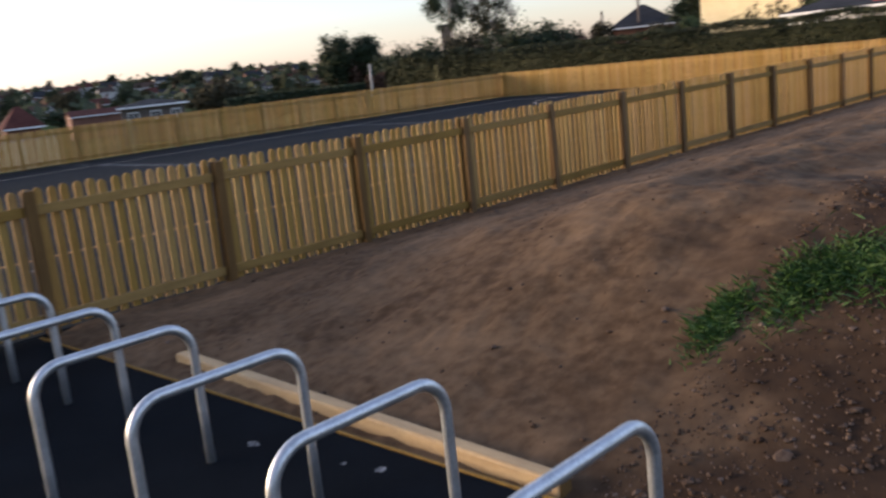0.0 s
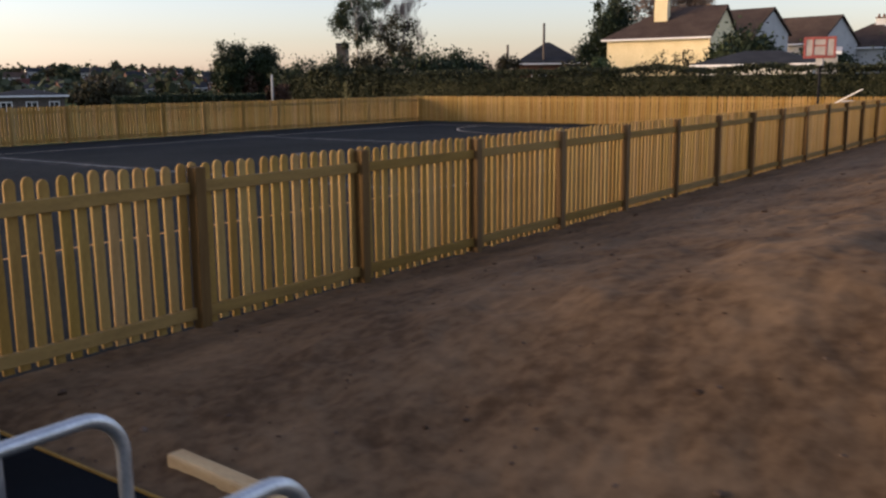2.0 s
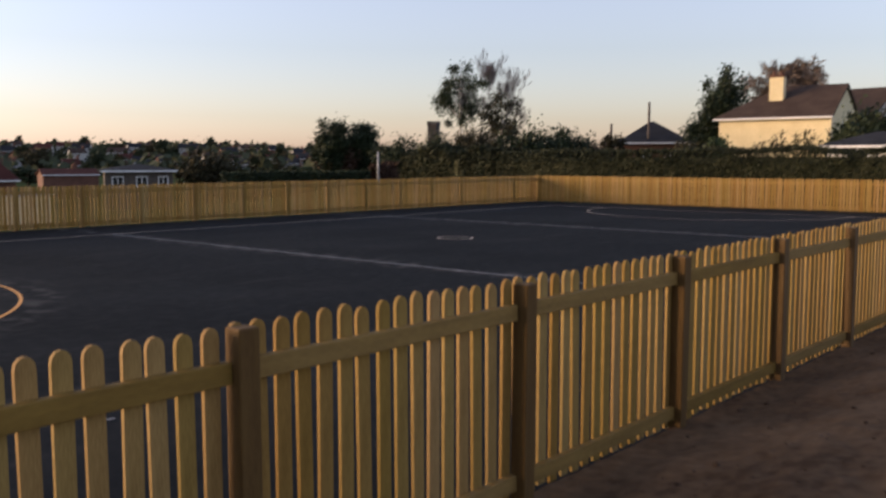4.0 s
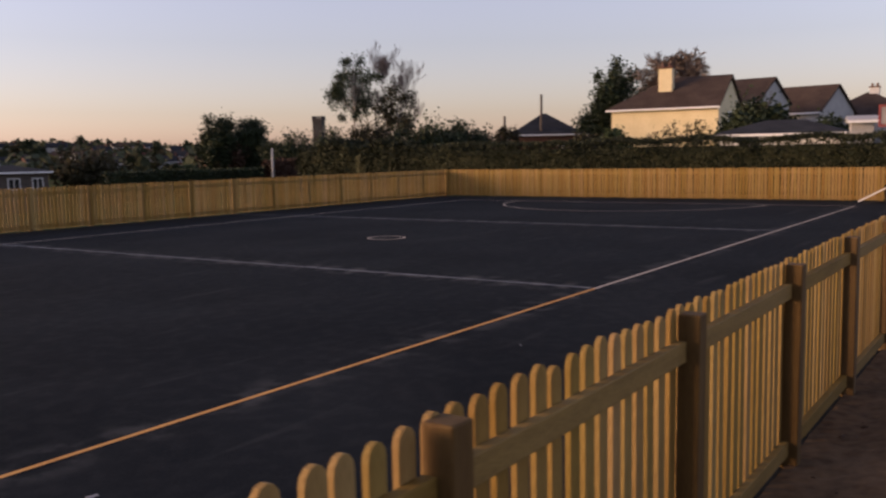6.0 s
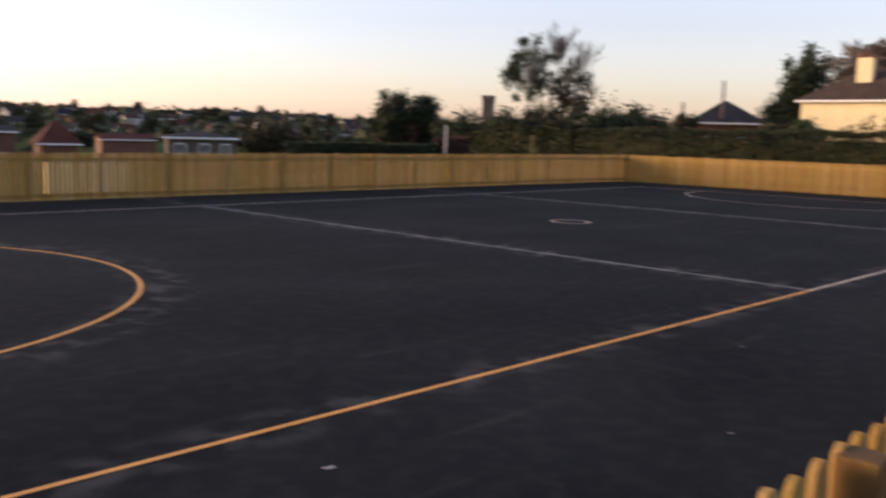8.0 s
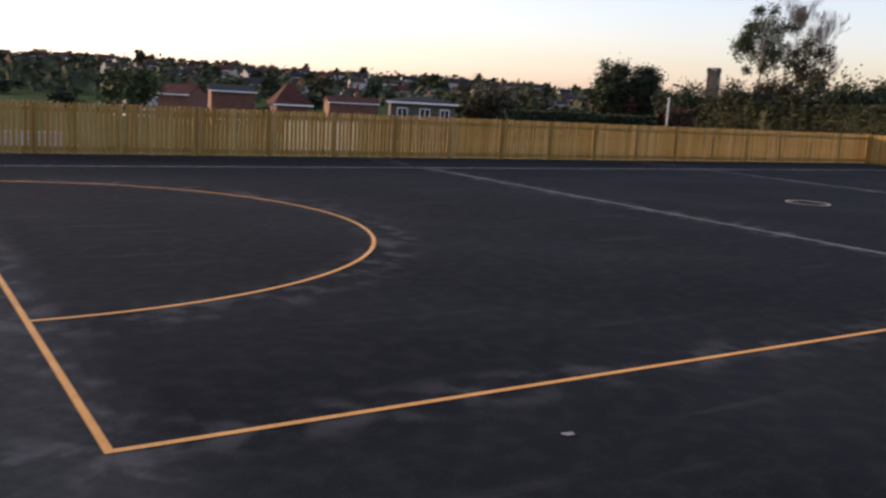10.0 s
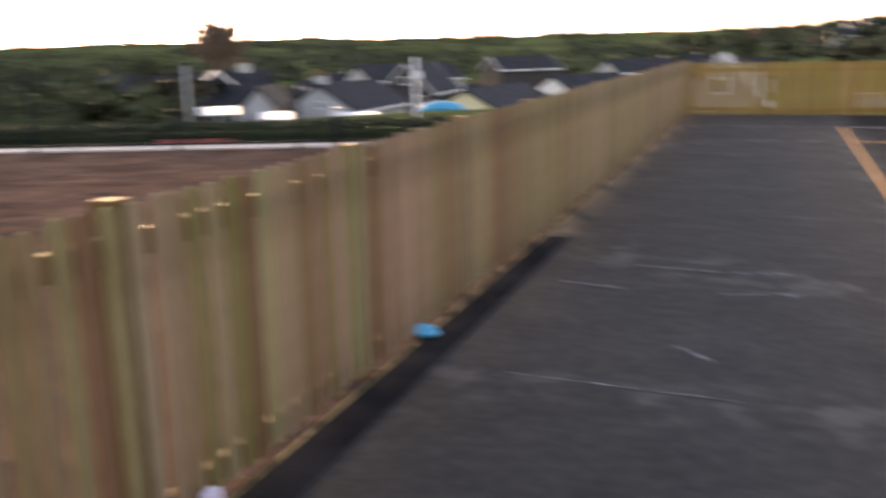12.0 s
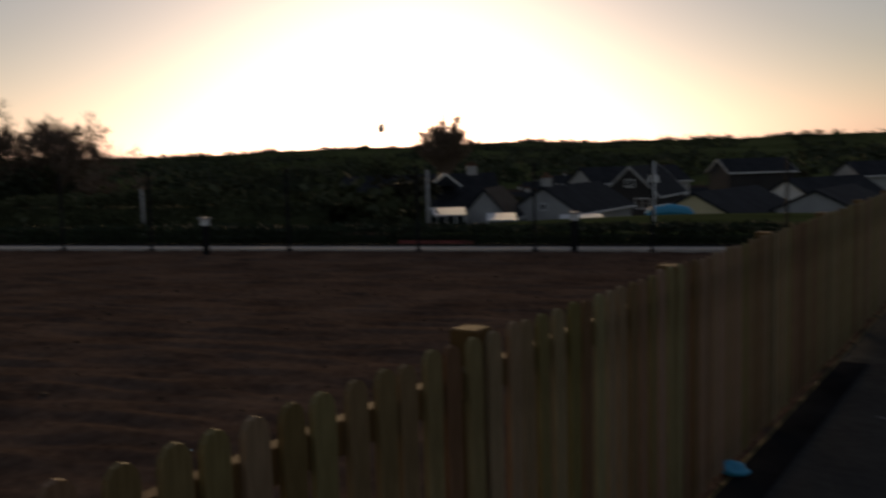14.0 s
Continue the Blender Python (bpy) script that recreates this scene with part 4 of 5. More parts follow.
hedge((-30.0, 12.0, 0), (-3.6, 20.6, 0), -0.26, -1.2, 1.4, LEAF_DARK, "low green hedge along the far side of the path", 26000, 0.05, 0.06, 7)
hedge((-62.0, 12.0, 0), (-24.0, 22.0, 0), 0.25, -2.6, 3.5, LEAF_SCRUB, "thick hedge and scrub beyond the path", 30000, 0.09, 0.35, 8)

leafy_tree("birch", 11, rise(6.45, 76) - 0.6, 2.9, "tall birch with clumped dark hanging leaves", LEAF_DARK, BIRCH, 0.13, 0.36, 9500, 0.085, 40, knot=0.12, place=pose(*polar(38.9, 76)))
bare_tree("birch", 18, (rise(6.9, 77) - 0.4) * 0.85, "tall bare birch with fine drooping twigs", 7, BIRCH_TWIG, 0.11, 0.42, pose(*polar(36.7, 77)), 0.4, thin=0.011)
leafy_tree("birch", 13, rise(3.9, 77), 2.0, "slim birch with sparse olive leaves", LEAF_OLIVE, BIRCH, 0.14, 0.15, 3200, 0.13, 34, place=pose(*polar(36.2, 75)))
leafy_tree("fir_tree", 14, rise(5.75, 80) - 1.0, 3.7, "dense dark evergreen tree beside the cream house", LEAF_DARK, BARK, 0.3, 0.06, 14000, 0.14, 90, taper=0.42, knot=0.15, place=pose(*polar(22.8, 80)))
bare_tree("oak_tree", 15, rise(6.3, 96) - 0.4, "bare round crowned tree behind the cream house", 7, TWIG, 0.3, 0.8, pose(*polar(18.9, 98)), 0.12, thin=0.05)
for k, (hd, fr, el, wide, leaf, label) in enumerate(((35.2, 68, 1.7, 1.3, LEAF_DARK, "dark rounded evergreen shrub"), (33.6, 69, 1.75, 1.5, LEAF_DARK, "dark rounded evergreen shrub"), (32.1, 70, 1.6, 1.5, LEAF_DARK, "dark rounded evergreen shrub"),
                                                     (40.0, 74, 1.3, 1.6, LEAF_DARK, "dark evergreen shrub under the birches"), (37.8, 72, 1.6, 1.6, LEAF_OLIVE, "olive shrub under the birches"), (42.6, 84, 1.1, 1.6, LEAF_DARK, "dark evergreen shrub near the tower"),
                                                     (44.0, 90, 0.9, 1.4, LEAF_DARK, "dark evergreen shrub"), (10.4, 64, 1.9, 1.2, LEAF_DARK, "dark rounded shrub beside the garage"), (22.6, 62, 1.0, 1.1, LEAF_MID, "clipped green shrub"),
                                                     (24.3, 60, 1.0, 1.0, LEAF_OLIVE, "pale flowering shrub over the hedge"), (29.4, 80, 1.4, 1.2, LEAF_OLIVE, "small olive shrub by the bungalow"), (9.3, 70, 1.4, 1.5, LEAF_DARK, "dark shrub between houses"),
                                                     (5.5, 75, 2.0, 2.6, LEAF_DARK, "dark shrub behind the sports board"), (30.8, 76, 0.8, 1.8, LEAF_BEECH, "russet shrub along the gardens"))):
    x, y, g = polar(hd, fr)
    leafy_tree("shrub", 40 + k, rise(el, fr) - g + 0.2, wide * (1.6 if k < 6 else 1.15), label + " in a garden", leaf, BARK, 0.1, 0.02, 4200, 0.13, 34, knot=0.2, place=pose(x, y, g))
x, y, g = polar(14.2, 66)
leafy_tree("shrub", 58, rise(2.9, 66) - g, 2.9, "large dark rounded evergreen beside the cream house", LEAF_DARK, BARK, 0.12, 0.05, 8000, 0.17, 60, place=pose(x, y, g))
for k, (hd, fr, el) in enumerate(((19.3, 66, 2.2), (18.0, 66, 2.0), (17.3, 66, 2.1), (20.3, 66, 1.3))):
    x, y, g = polar(hd, fr)
    leafy_tree("shrub", 60 + k, rise(el, fr) - g, 0.9, "thin straggly shrub against the cream wall", LEAF_OLIVE, BARK, 0.05, 0.1, 260, 0.10, 26, place=pose(x, y, g))
for k, (hd, fr, el, wide) in enumerate(((47.5, 95, 2.75, 2.4), (46.5, 97, 1.35, 3.4), (45.5, 96, 2.5, 2.1))):
    x, y, g = polar(hd, fr)
    leafy_tree("oak_tree", 70 + k, rise(el, fr) - g, wide, "broad dark tree standing above the gardens", (LEAF_DARK, LEAF_BEECH, LEAF_DARK)[k], BARK, 0.35, 0.05, 14000, 0.14, 70, knot=0.17, place=pose(x, y, g))
x, y, g = polar(76.5, 100)
leafy_tree("willow", 77, rise(1.0, 100) - g, 3.4, "rounded fresh green tree above the roofs", LEAF_MID, BARK, 0.3, 0.1, 3000, 0.25, 36, place=pose(x, y, g))
x, y, g = polar(55.2, 84)
leafy_tree("willow", 78, rise(0.6, 84) - g, 3.0, "soft olive tree above the far fence", LEAF_OLIVE, BARK, 0.3, 0.1, 3000, 0.2, 36, place=pose(x, y, g))


def fan_tree(name, seed, place, height, wide, label):
    """A bare tree whose limbs fan up and out of a short trunk, each with fine twigs."""
    r = random.Random(seed)
    t = thing(name, place, label, "tree")
    fork = height * 0.2
    part("trunk", tube(bmesh.new(), [(0, 0, -1.0), (0.1, 0, fork * 0.6), (0, 0.1, fork)], [0.75, 0.6, 0.5], 8, caps=False), TWIG, t)
    bm = bmesh.new()
    for k in range(72):
        a, out = r.uniform(0, 6.283), r.uniform(0.15, 1.0) ** 0.5
        end = Vector((out * wide * math.cos(a), out * wide * math.sin(a), fork + (height - fork) * math.sqrt(max(0.05, 1 - out * out * 0.85)) * r.uniform(0.75, 1.0)))
        mid = Vector((end.x * 0.42, end.y * 0.42, fork + (end.z - fork) * 0.55))
        pts = [Vector((0, 0, fork * r.uniform(0.75, 1.0))), mid, end]
        tube(bm, pts, [0.26, 0.20, 0.15], 4, caps=False)
        for q in range(44):
            u = r.uniform(0.35, 1.0)
            p = mid.lerp(end, (u - 0.35) / 0.65)
            way = Vector((r.gauss(0, 1), r.gauss(0, 1), abs(r.gauss(0.5, 0.6)))).normalized() * r.uniform(1.2, 3.0)
            tube(bm, [p, p + way * 0.5 + Vector((0, 0, 0.1)), p + way], [0.13, 0.10, 0.07], 3, caps=False)
    part("crown", bm, TWIG, t)
    return t


x, y, g = west(123.5, 300)
fan_tree("oak_tree", 5, pose(x, y, g), west(123.5, 300, 2.62)[2] - g, 11.0, "bare round tree on the skyline against the sunset")
x, y, g = polar(147.6, 70)
bare_tree("ash_tree", 81, (rise(3.3, 70) - g) * 1.08, "bare tree with fine twigs against the sunset", 7, TWIG, 0.3, 0.75, pose(x, y, g), 0.12, thin=0.026)
x, y, g = polar(151.0, 72)
bare_tree("ash_tree", 82, (rise(3.0, 75) - g) * 1.1, "bare spreading tree at the edge of the field", 7, TWIG, 0.3, 0.75, pose(x, y, g), 0.12, thin=0.026)

banks = random.Random(33)
for k, (hd, fr, el, wide) in enumerate(((127.6, 112, 0.1, 4.6), (129.6, 96, -0.3, 4.4), (131.4, 104, 0.3, 4.8), (133.2, 88, -0.4, 4.0), (134.8, 110, 0.0, 4.6), (136.6, 92, -0.9, 4.2), (138.4, 80, -1.6, 4.2), (140.6, 72, -2.0, 3.8),
                                        (143.4, 84, -1.3, 3.4), (146.0, 76, -0.6, 4.0), (148.6, 70, 0.4, 4.2), (151.0, 66, 0.8, 4.2), (130.4, 70, -2.2, 3.4), (133.9, 66, -2.5, 3.4), (137.2, 60, -2.8, 3.0))):
    x, y, g = west(hd, fr)
    leafy_tree("field_tree", 110 + k, west(hd, fr, el)[2] - g, wide, "rounded haze-paled tree among the scrub beyond the field", (LEAF_SCRUB, LEAF_WOODS)[k % 2], BARK, 0.3, 0.05, 4200, 0.21, 44, "trees beyond the field", pose(x, y, g, 0, 0, banks.uniform(0, 360)), knot=0.19)

KINDS = [leafy_tree("tree", 90, 7.0, 2.6, "dark leafy tree on the town hillside", LEAF_DARK, BARK, 0.25, 0.15, 900, 0.42, 26, "trees of the town", pose(*polar(62, 300))),
         leafy_tree("tree", 91, 6.0, 3.0, "olive leafy tree on the town hillside", LEAF_OLIVE, BARK, 0.25, 0.15, 900, 0.42, 24, "trees of the town", pose(*polar(66, 310))),
         leafy_tree("tree", 92, 5.0, 2.4, "green leafy tree on the town hillside", LEAF_MID, BARK, 0.2, 0.1, 800, 0.4, 22, "trees of the town", pose(*polar(71, 290))),
         leafy_tree("tree", 93, 8.5, 2.4, "tall dark tree on the town hillside", LEAF_DARK, BARK, 0.25, 0.2, 1000, 0.42, 28, "trees of the town", pose(*polar(58, 320)))]
for k in range(300):
    hd = rng.uniform(43, 96)
    fr = rng.uniform(130, 640) if k % 3 else rng.uniform(560, 680)
    q = rng.uniform(0.65, 1.25)
    if fr < 200 and rng.random() < 0.3:
        continue
    x, y, g = polar(hd, fr)
    copy_thing(KINDS[rng.choice((0, 0, 1, 2, 3))], pose(x, y, g - 0.3, 0, 0, rng.uniform(0, 360)) @ Matrix.Diagonal((q, q, q * (0.5 if fr < 260 else 0.95), 1)))
for k in range(80):
    hd, fr = rng.uniform(94, 152), rng.uniform(100, 420)
    if hd > 124:
        fr = rng.uniform(55, 330)
    q = rng.uniform(0.6, 1.2)
    x, y, g = polar(hd, fr)
    low = 0.7 if fr < 140 else 1.0
    copy_thing(KINDS[rng.choice((0, 1, 2, 2))], pose(x, y, g - 0.4, 0, 0, rng.uniform(0, 360)) @ Matrix.Diagonal((q, q, q * low, 1)))


def woods():
    """Hedgerows and copses over the far hills, too far to tell tree from tree."""
    r = np.random.default_rng(5)
    pts = []
    for k in range(760):
        hd = r.uniform(40, 158)
        fr = r.uniform(380, 1350) if k % 2 or hd > 100 else r.uniform(230, 640)
        n = 70
        turn = r.uniform(0, 3.14)
        span = r.uniform(6, 45)
        t = r.uniform(-span, span, n)
        x = EYE[0] + fr * math.cos(radians(hd)) + t * math.cos(turn) + r.normal(0, 2.5, n)
        y = EYE[1] + fr * math.sin(radians(hd)) + t * math.sin(turn) + r.normal(0, 2.5, n)
        for a, b in zip(x, y):
            pts.append((a, b, land(a, b) + abs(r.normal(0, 2.2))))
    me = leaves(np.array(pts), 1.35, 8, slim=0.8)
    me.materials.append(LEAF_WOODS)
    tagged(new("woodland", me), "dark hazy hedgerows and copses over the far hills", "woodland", kind="stuff")


def scrub():
    """Trees and bushes massed together along the field's far side."""
    r = np.random.default_rng(15)
    pts = []
    for k in range(760):
        hd, fr = r.uniform(121, 156), r.uniform(42, 170)
        if hd < 128:
            fr = r.uniform(120, 230)
        x, y, g = polar(hd, fr)
        tall, wide = r.uniform(2.0, 4.2) * (1 if fr > 80 else 0.75), r.uniform(1.5, 3.5)
        n = 170
        q = r.normal(size=(n, 3))
        q /= np.linalg.norm(q, axis=1)[:, None]
        q *= r.uniform(0.6, 1.0, (n, 1))
        pts.append(q * np.array([wide, wide, tall * 0.55]) + np.array([x, y, g + tall * 0.45]) + r.normal(0, 0.15, (n, 3)))
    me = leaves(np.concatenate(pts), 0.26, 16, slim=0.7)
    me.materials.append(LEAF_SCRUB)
    tagged(new("scrub", me), "haze-softened green bushes massed beyond the field", "scrub", kind="stuff")


woods()
scrub()

# ---- poles, boards and lamps ----
def pole(name, place, height, radius, mat, label, arms=()):
    t = thing(name, pose(*place), label, "pole", "poles beyond the court")
    part("shaft", tube(bmesh.new(), [(0, 0, -0.5), (0, 0, height * 0.5), (0, 0, height)], [radius, radius * 0.9, radius * 0.75], 10), mat, t, smooth=True)
    for z, half in arms:
        part("crossarm", block(-half, half, -0.05, 0.05, z - 0.06, z + 0.06, 0.01), mat, t)
    return t


x, y, g = polar(27.25, 85)
pole("telegraph_pole", (x, y, g), rise(3.6, 85) - g, 0.14, DARK_POLE, "tall dark timber telegraph pole in the gardens")
x, y, g = polar(29.55, 85)
pole("telegraph_pole", (x, y, g), rise(2.3, 85) - g, 0.14, DARK_POLE, "short dark timber pole in the gardens")
x, y = 44.66, 39.4
g = land(x, y)
pole("white_pole", (x, y, g), 2.55 - g, 0.085, GREY_POLE, "slim white painted pole beyond the fence")
for hd, fr, lo, hi, mat, label in ((112.0, 27, -5.8, -1.05, PLASTIC_WHITE, "white sign pole beside the path"), (125.7, 27, -5.4, -1.24, GREY_POLE, "grey concrete pole beside the hedge"), (142.5, 34, -4.4, -1.8, GREY_POLE, "grey concrete post at the field edge")):
    x, y, g = polar(hd, fr)
    zb = rise(lo, fr)
    pole("roadside_pole", (x, y, zb), rise(hi, fr) - zb, 0.055, mat, label, arms=((rise(-2.2, fr) - zb, 0.14), (rise(-2.0, fr) - zb, 0.11)) if mat is PLASTIC_WHITE else ())

# path along the field with mesh fence posts and bollard lights
run = Vector((12.81, 4.41, 0)).normalized()
side = Vector((-run.y, run.x, 0))
origin = Vector((-15.23, 14.53, -0.645))
turn = math.degrees(math.atan2(run.y, run.x))
path = new("path", mesh_of("path", block(-45, 11.5, 0.0, 1.25, -0.35, 0.02), CONCRETE))
path.matrix_world = pose(*origin, 0, 0, turn)
tagged(path, "pale concrete path along the soil field", "path", kind="structure")
mesh_post = thing("fence_post", pose(*origin, 0, 0, turn), "tall thin black metal fence post beside the path", "post", "posts along the path")
part("shaft", block(-0.03, 0.03, -0.03, 0.03, -0.4, 2.15, 0.005), BLACK_METAL, mesh_post)
part("cap", block(-0.036, 0.036, -0.036, 0.036, 2.15, 2.17, 0.004), BLACK_METAL, mesh_post)
part("foot_plate", block(-0.08, 0.08, -0.08, 0.08, 0.0, 0.02, 0.003), BLACK_METAL, mesh_post)
for s in (-13.6, -10.6, -7.75, -3.6, 3.02, 5.86, 8.9, 11.8):
    copy_thing(mesh_post, pose(*(origin + run * s), 0, 0, turn))
rail = thing("bottom_rail", pose(*origin, 0, 0, turn), "thin black rail running low along the path", "rail")
part("rail", block(-30, 12, -0.02, 0.02, 0.10, 0.16), BLACK_METAL, rail)


def bollard(place):
    b = thing("bollard_light", pose(*place), "black bollard light with a pale square head", "bollard light", "lights along the path")
    part("post", block(-0.065, 0.065, -0.065, 0.065, -0.3, 0.74, 0.012), BLACK_METAL, b)
    part("lantern", block(-0.085, 0.085, -0.085, 0.085, 0.745, 0.90, 0.01), PLASTIC_WHITE, b)
    part("cap", block(-0.12, 0.12, -0.12, 0.12, 0.905, 0.96, 0.01), GREY_POLE, b)
    return b


first_light = bollard((-20.05, 11.75, -0.64))
copy_thing(first_light, pose(*(origin + run * 4.0)))
bar = thing("red_barrier", pose(*(origin + side * 1.5), 0, 0, turn), "low red plastic barrier lying beside the path", "barrier")
part("board", block(-1.0, 1.1, -0.04, 0.04, -0.05, 0.10, 0.01), RED_PLASTIC, bar)
awning = thing("blue_cover", pose(*west(109.6, 60, -4.2), 0, 0, 19), "pale blue plastic cover against the bungalow", "cover")
part("sheet", tube(bmesh.new(), [(-1.45, 0, 0), (-1.1, 0, 0.2), (0, 0, 0.34), (1.1, 0, 0.2), (1.45, 0, 0)], [0.2, 0.36, 0.42, 0.36, 0.2], 10), BLUE_PLASTIC, awning)

# portable basketball stand by the east fence
stand = thing("basketball_stand", pose(33.7, -0.90, 0, 0, 0, 180), "portable basketball stand with red framed white board", "basketball stand")
part("pole", tube(bmesh.new(), [(0, 0, 0.1), (0, 0, 2.7)], [0.05, 0.05], 10), BLACK_METAL, stand)
part("base", block(-0.35, 0.35, -0.26, 0.26, 0.0, 0.66, 0.05), BLACK_METAL, stand)
panel = part("backboard", block(0.16, 0.19, -0.54, 0.54, 2.62, 3.34, 0.008), BOARD, stand)
bm = bmesh.new()
for a, b, c, d in ((-0.56, 0.56, 3.27, 3.36), (-0.56, 0.56, 2.60, 2.69), (-0.56, -0.48, 2.69, 3.27), (0.48, 0.56, 2.69, 3.27), (-0.25, -0.20, 2.69, 3.27), (0.20, 0.25, 2.69, 3.27), (-0.20, 0.20, 3.02, 3.07)):
    box(bm, 0.185, 0.215, a, b, c, d)
part("board_frame", bm, RED_PLASTIC, panel)
part("bracket", block(0.03, 0.16, -0.12, 0.12, 2.35, 2.68, 0.01), GREY_POLE, stand)
hoop = [(0.42 + 0.22 * math.cos(a), 0.22 * math.sin(a), 2.70) for a in (2 * math.pi * k / 20 for k in range(21))]
part("hoop", tube(bmesh.new(), hoop, [0.012] * 21, 6), RED_PLASTIC, stand)
crate = thing("storage_box", pose(33.7, -1.62, 0), "dark plastic storage box beside the fence", "box")
part("body", block(-0.3, 0.3, -0.30, 0.30, 0, 0.58, 0.03), BLACK_METAL, crate)
part("lid", block(-0.32, 0.32, -0.32, 0.32, 0.585, 0.64, 0.02), BLACK_METAL, crate)
lean = thing("leaning_pole", pose(33.4, 0.2, 0), "long white metal pole leaning up beside the boxes", "pole")
part("shaft", tube(bmesh.new(), [(0, 0, 0.04), (-0.2, -2.7, 1.5)], [0.023, 0.023], 10), PLASTIC_WHITE, lean)
bin_ = thing("white_post_box", pose(32.6, -2.2, 0), "white square post with a dark cap", "post")
part("body", block(-0.2, 0.2, -0.2, 0.2, 0.14, 0.98, 0.02), PLASTIC_WHITE, bin_)
part("base", block(-0.24, 0.24, -0.24, 0.24, 0, 0.138, 0.02), BLACK_METAL, bin_)
part("cap", block(-0.22, 0.22, -0.22, 0.22, 0.985, 1.12, 0.03), GREY_POLE, bin_)

# ---- the foot of the west fence ----
strip_ = new("asphalt_strip", mesh_of("asphalt_strip", block(-3.254, -3.03, YN + 0.05, 3.72, -0.05, 0.006), BLACK_STRIP))
tagged(strip_, "fresh black asphalt strip along the west fence", "asphalt", kind="structure")
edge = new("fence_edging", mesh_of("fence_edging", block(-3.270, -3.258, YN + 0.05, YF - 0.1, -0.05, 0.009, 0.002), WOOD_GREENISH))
tagged(edge, "thin timber edging at the foot of the fence", "edging", kind="structure")
verge = sheet("soil_verge", steps(XL - 0.16, -3.273, 7), steps(YN + 0.05, YF - 0.1, 300), lambda x, y: 0.012 + 0.014 * noise.noise((x * 9, y * 7, 4)), FIELD)
tagged(verge, "crumbly dark soil under the fence", "soil", kind="structure")
ball = thing("blue_glove", pose(-3.25, 0.60, 0.006, 0, 0, 25), "crumpled bright blue glove on the asphalt", "glove")
bm = bmesh.new()
bmesh.ops.create_icosphere(bm, subdivisions=3, radius=0.07)
for v in bm.verts:
    v.co = Vector((v.co.x * 1.25, v.co.y * 0.85, v.co.z * 0.62 + 0.042)) * (1 + 0.35 * noise.noise(v.co * 16))
    v.co.z = max(0.0, v.co.z)
part("glove", bm, BLUE_PLASTIC, ball, smooth=True)
cup = thing("paper_wrapper", pose(-3.24, -1.68, 0.006, 0, 0, 40), "crumpled white paper wrapper against the fence", "litter")
bm = bmesh.new()
bmesh.ops.create_icosphere(bm, subdivisions=3, radius=0.07)
for v in bm.verts:
    v.co = Vector((v.co.x * 0.65, v.co.y * 0.5, v.co.z * 1.0 + 0.06)) * (1 + 0.4 * noise.noise(v.co * 20))
    v.co.z = max(0.0, v.co.z)
part("paper", bm, PAPER, cup)

# ---- grass and clods on the soil ----
gr = np.random.default_rng(31)
gv, gf = [], []
for k in range(5200):
    c = ((3.0, -10.18, 0.30, 0.16), (2.52, -9.76, 0.26, 0.11), (3.1, -10.42, 0.30, 0.26), (2.85, -10.06, 0.36, 0.14))[int(gr.integers(0, 4))]
    x, y = gr.normal(c[0], c[2] * 0.5), gr.normal(c[1], c[3] * 0.5)
    z = soil_height(x, y)
    a, h, w = gr.uniform(0, 6.28), gr.uniform(0.015, 0.055), gr.uniform(0.003, 0.007)
    lx, ly = gr.normal(0, 0.05), gr.normal(0, 0.05)
    n = len(gv)
    gv += [(x - w * math.cos(a), y - w * math.sin(a), z - 0.01), (x + w * math.cos(a), y + w * math.sin(a), z - 0.01), (x + lx * 0.5 + w * 0.7 * math.cos(a), y + ly * 0.5 + w * 0.7 * math.sin(a), z + h * 0.6), (x + lx, y + ly, z + h)]
    gf += [(n, n + 1, n + 2), (n, n + 2, n + 3)]
me = bpy.data.meshes.new("grass")
me.from_pydata(gv, [], gf)
me.materials.append(GRASS)
tagged(new("grass", me), "tufts of green grass in the bare soil", "grass", kind="stuff")


def clods(name, count, seed, where, size, label):
    r = np.random.default_rng(seed)
    v, f = [], []
    ico = bmesh.new()
    bmesh.ops.create_icosphere(ico, subdivisions=1, radius=1.0)
    src = np.array([q.co[:] for q in ico.verts])
    tri = [[q.index for q in p.verts] for p in ico.faces]
    ico.free()
    for k in range(count):
        x, y, z = where(r)
        s = size * r.lognormal(0, 0.5)
        p = src * s * r.uniform(0.6, 1.3, (len(src), 1)) * np.array([1.2, 1.0, 0.6])
        a = r.uniform(0, 6.28)
        rot = np.array([[math.cos(a), -math.sin(a), 0], [math.sin(a), math.cos(a), 0], [0, 0, 1]])
        n = len(v)
        v += (p @ rot.T + np.array([x, y, z + s * 0.15])).tolist()
        f += [[n + i for i in t] for t in tri]
    me = bpy.data.meshes.new(name)
    me.from_pydata(v, [], f)
    me.materials.append(CLOD)
    tagged(new(name, me), label, "clods", kind="stuff")


def on_bank(r):
    x, y = (r.uniform(1.05, 14), r.uniform(-13, YN - 0.1)) if r.random() < 0.25 else (1.15 + 3.6 * r.random() ** 1.3, r.uniform(-12.5, -9.8))
    return x, y, soil_height(x, y)


def on_field(r):
    x, y = r.uniform(-14, XL - 0.15), r.uniform(-5, 15)
    return x, y, field_height(x, y)


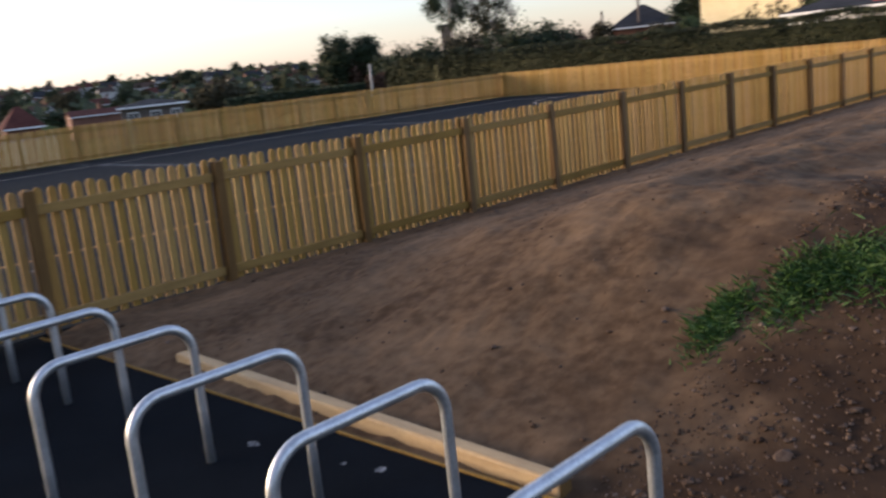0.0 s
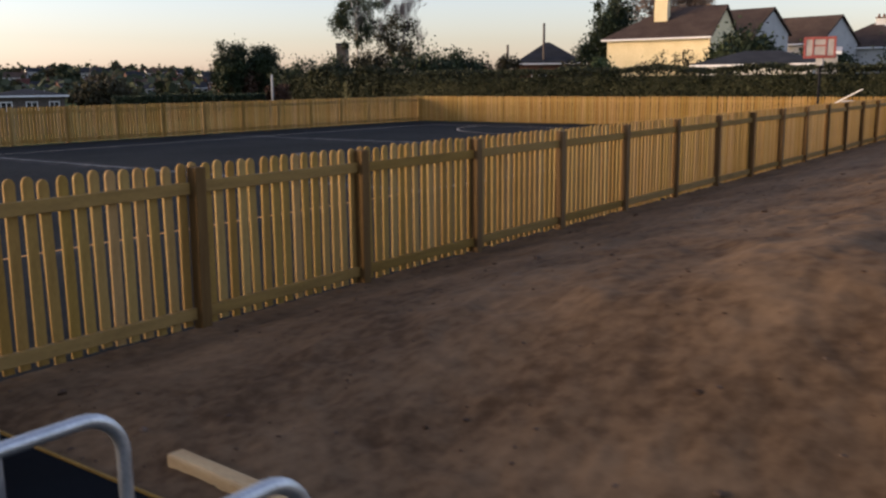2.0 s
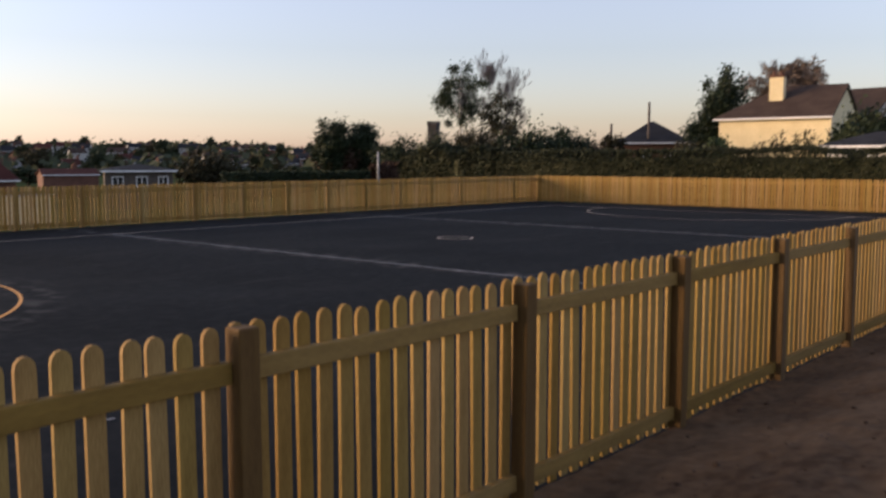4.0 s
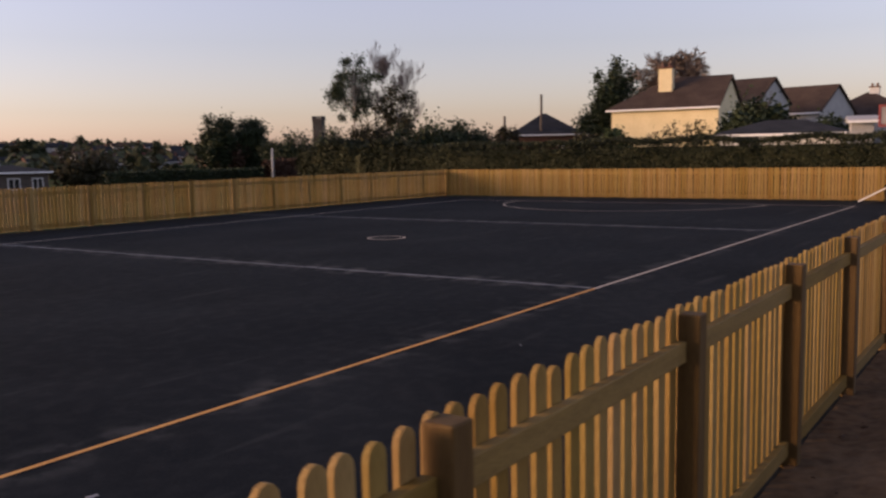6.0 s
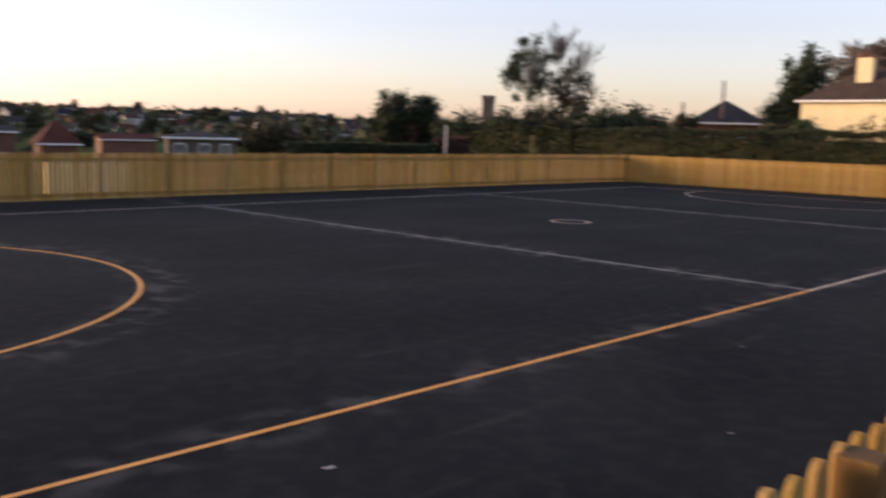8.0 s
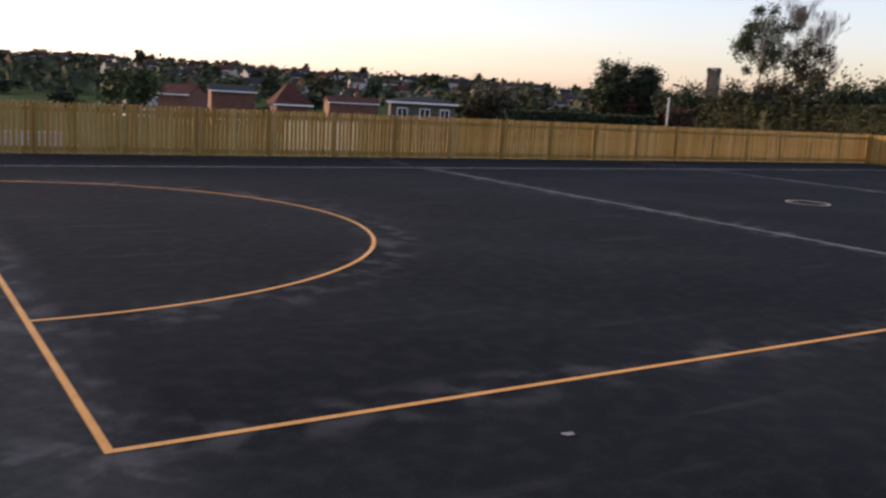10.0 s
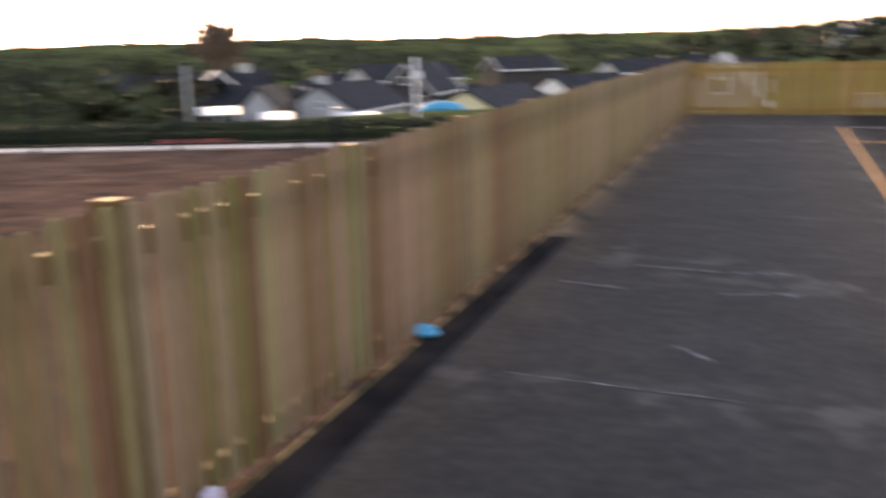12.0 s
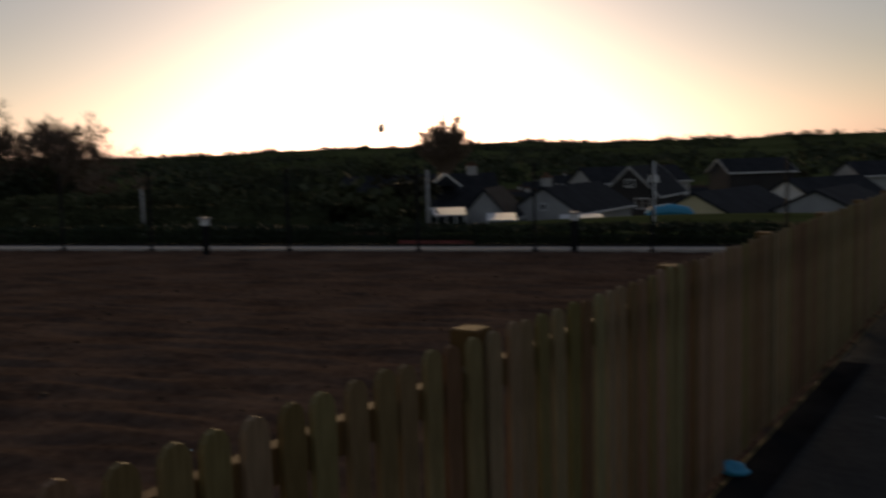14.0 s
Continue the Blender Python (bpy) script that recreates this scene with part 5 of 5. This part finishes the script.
clods("soil_clods", 8000, 6, on_bank, 0.0075, "small clods and stones scattered on the soil bank")
clods("soil_clods", 900, 7, on_field, 0.012, "loose clods scattered over the soil field")
clods("soil_clods", 220, 8, lambda r: (r.uniform(-3.37, -3.27), r.uniform(YN, 9), 0.014), 0.008, "crumbs of soil under the fence")


# ---- scraps and chalk on the court ----
def scrap(x, y, z, size, mat, label):
    t = thing("paper_scrap", pose(x, y, z, 0, 0, x * 70), label, "litter", "litter about the court")
    bm = bmesh.new()
    bmesh.ops.create_grid(bm, x_segments=4, y_segments=3, size=size)
    for v in bm.verts:
        v.co.y *= 0.55
        v.co.z = 0.006 + size * 0.35 * abs(noise.noise(v.co * 30 + Vector((x, y, 0))))
    bmesh.ops.solidify(bm, geom=bm.faces[:], thickness=0.003)
    part("paper", bm, mat, t)


scrap(2.29, -0.82, 0, 0.035, PAPER_DULL, "small crumpled white paper scrap on dark asphalt")
for x, y in ((4.67, -2.1), (7.15, -0.96)):
    scrap(x, y, 0, 0.014, PAPER_DULL, "tiny pale paper scrap on dark asphalt")
scrap(-6.40, -0.65, field_height(-6.40, -0.65), 0.09, BLUE_PLASTIC, "torn blue plastic scrap on the soil field")
splash = random.Random(14)
for x0, y0, r in ((0.61, -7.90, 0.034), (0.76, -8.79, 0.03), (0.71, -8.56, 0.016)):
    bm = bmesh.new()
    ring = [bm.verts.new((x0 + r * splash.uniform(0.55, 1.3) * math.cos(a), y0 + 1.5 * r * splash.uniform(0.55, 1.3) * math.sin(a), 0.0)) for a in (2 * math.pi * k / 14 for k in range(14))]
    bm.faces.new(ring)
    tagged(new("dust_splash", mesh_of("dust_splash", bm, CHALK_FAINT)), "small pale dusty splash on black asphalt", "stain", "splashes on the pad", "structure")
chalk = random.Random(9)
for x0, y0, x1, y1, w in ((-2.29, 2.81, -1.59, 2.74, 0.03), (-1.55, 2.74, -1.10, 2.80, 0.025), (-2.75, 2.16, -2.22, 2.06, 0.04), (-1.61, 2.08, -1.05, 2.25, 0.025), (-1.78, 0.88, -1.54, 0.65, 0.03), (-2.71, 0.17, -1.30, 0.10, 0.012), (-1.15, 2.18, -1.04, 2.24, 0.07)):
    n = 14
    bm = bmesh.new()
    rows = []
    for k in range(n + 1):
        u = k / n
        h = w * 0.9 * chalk.uniform(0.3, 1.0) * min(1, 6 * u + 0.1, 6 * (1 - u) + 0.1)
        x, y = x0 + (x1 - x0) * u, y0 + (y1 - y0) * u + chalk.gauss(0, 0.006)
        rows.append((bm.verts.new((x, y - h, 0.004)), bm.verts.new((x, y + h, 0.004))))
    for (a, b), (c, d) in zip(rows, rows[1:]):
        bm.faces.new((a, c, d, b))
    tagged(new("chalk_mark", mesh_of("chalk_mark", bm, CHALK_FAINT)), "thin ragged white chalk mark on worn asphalt", "chalk mark", "chalk marks", "structure")
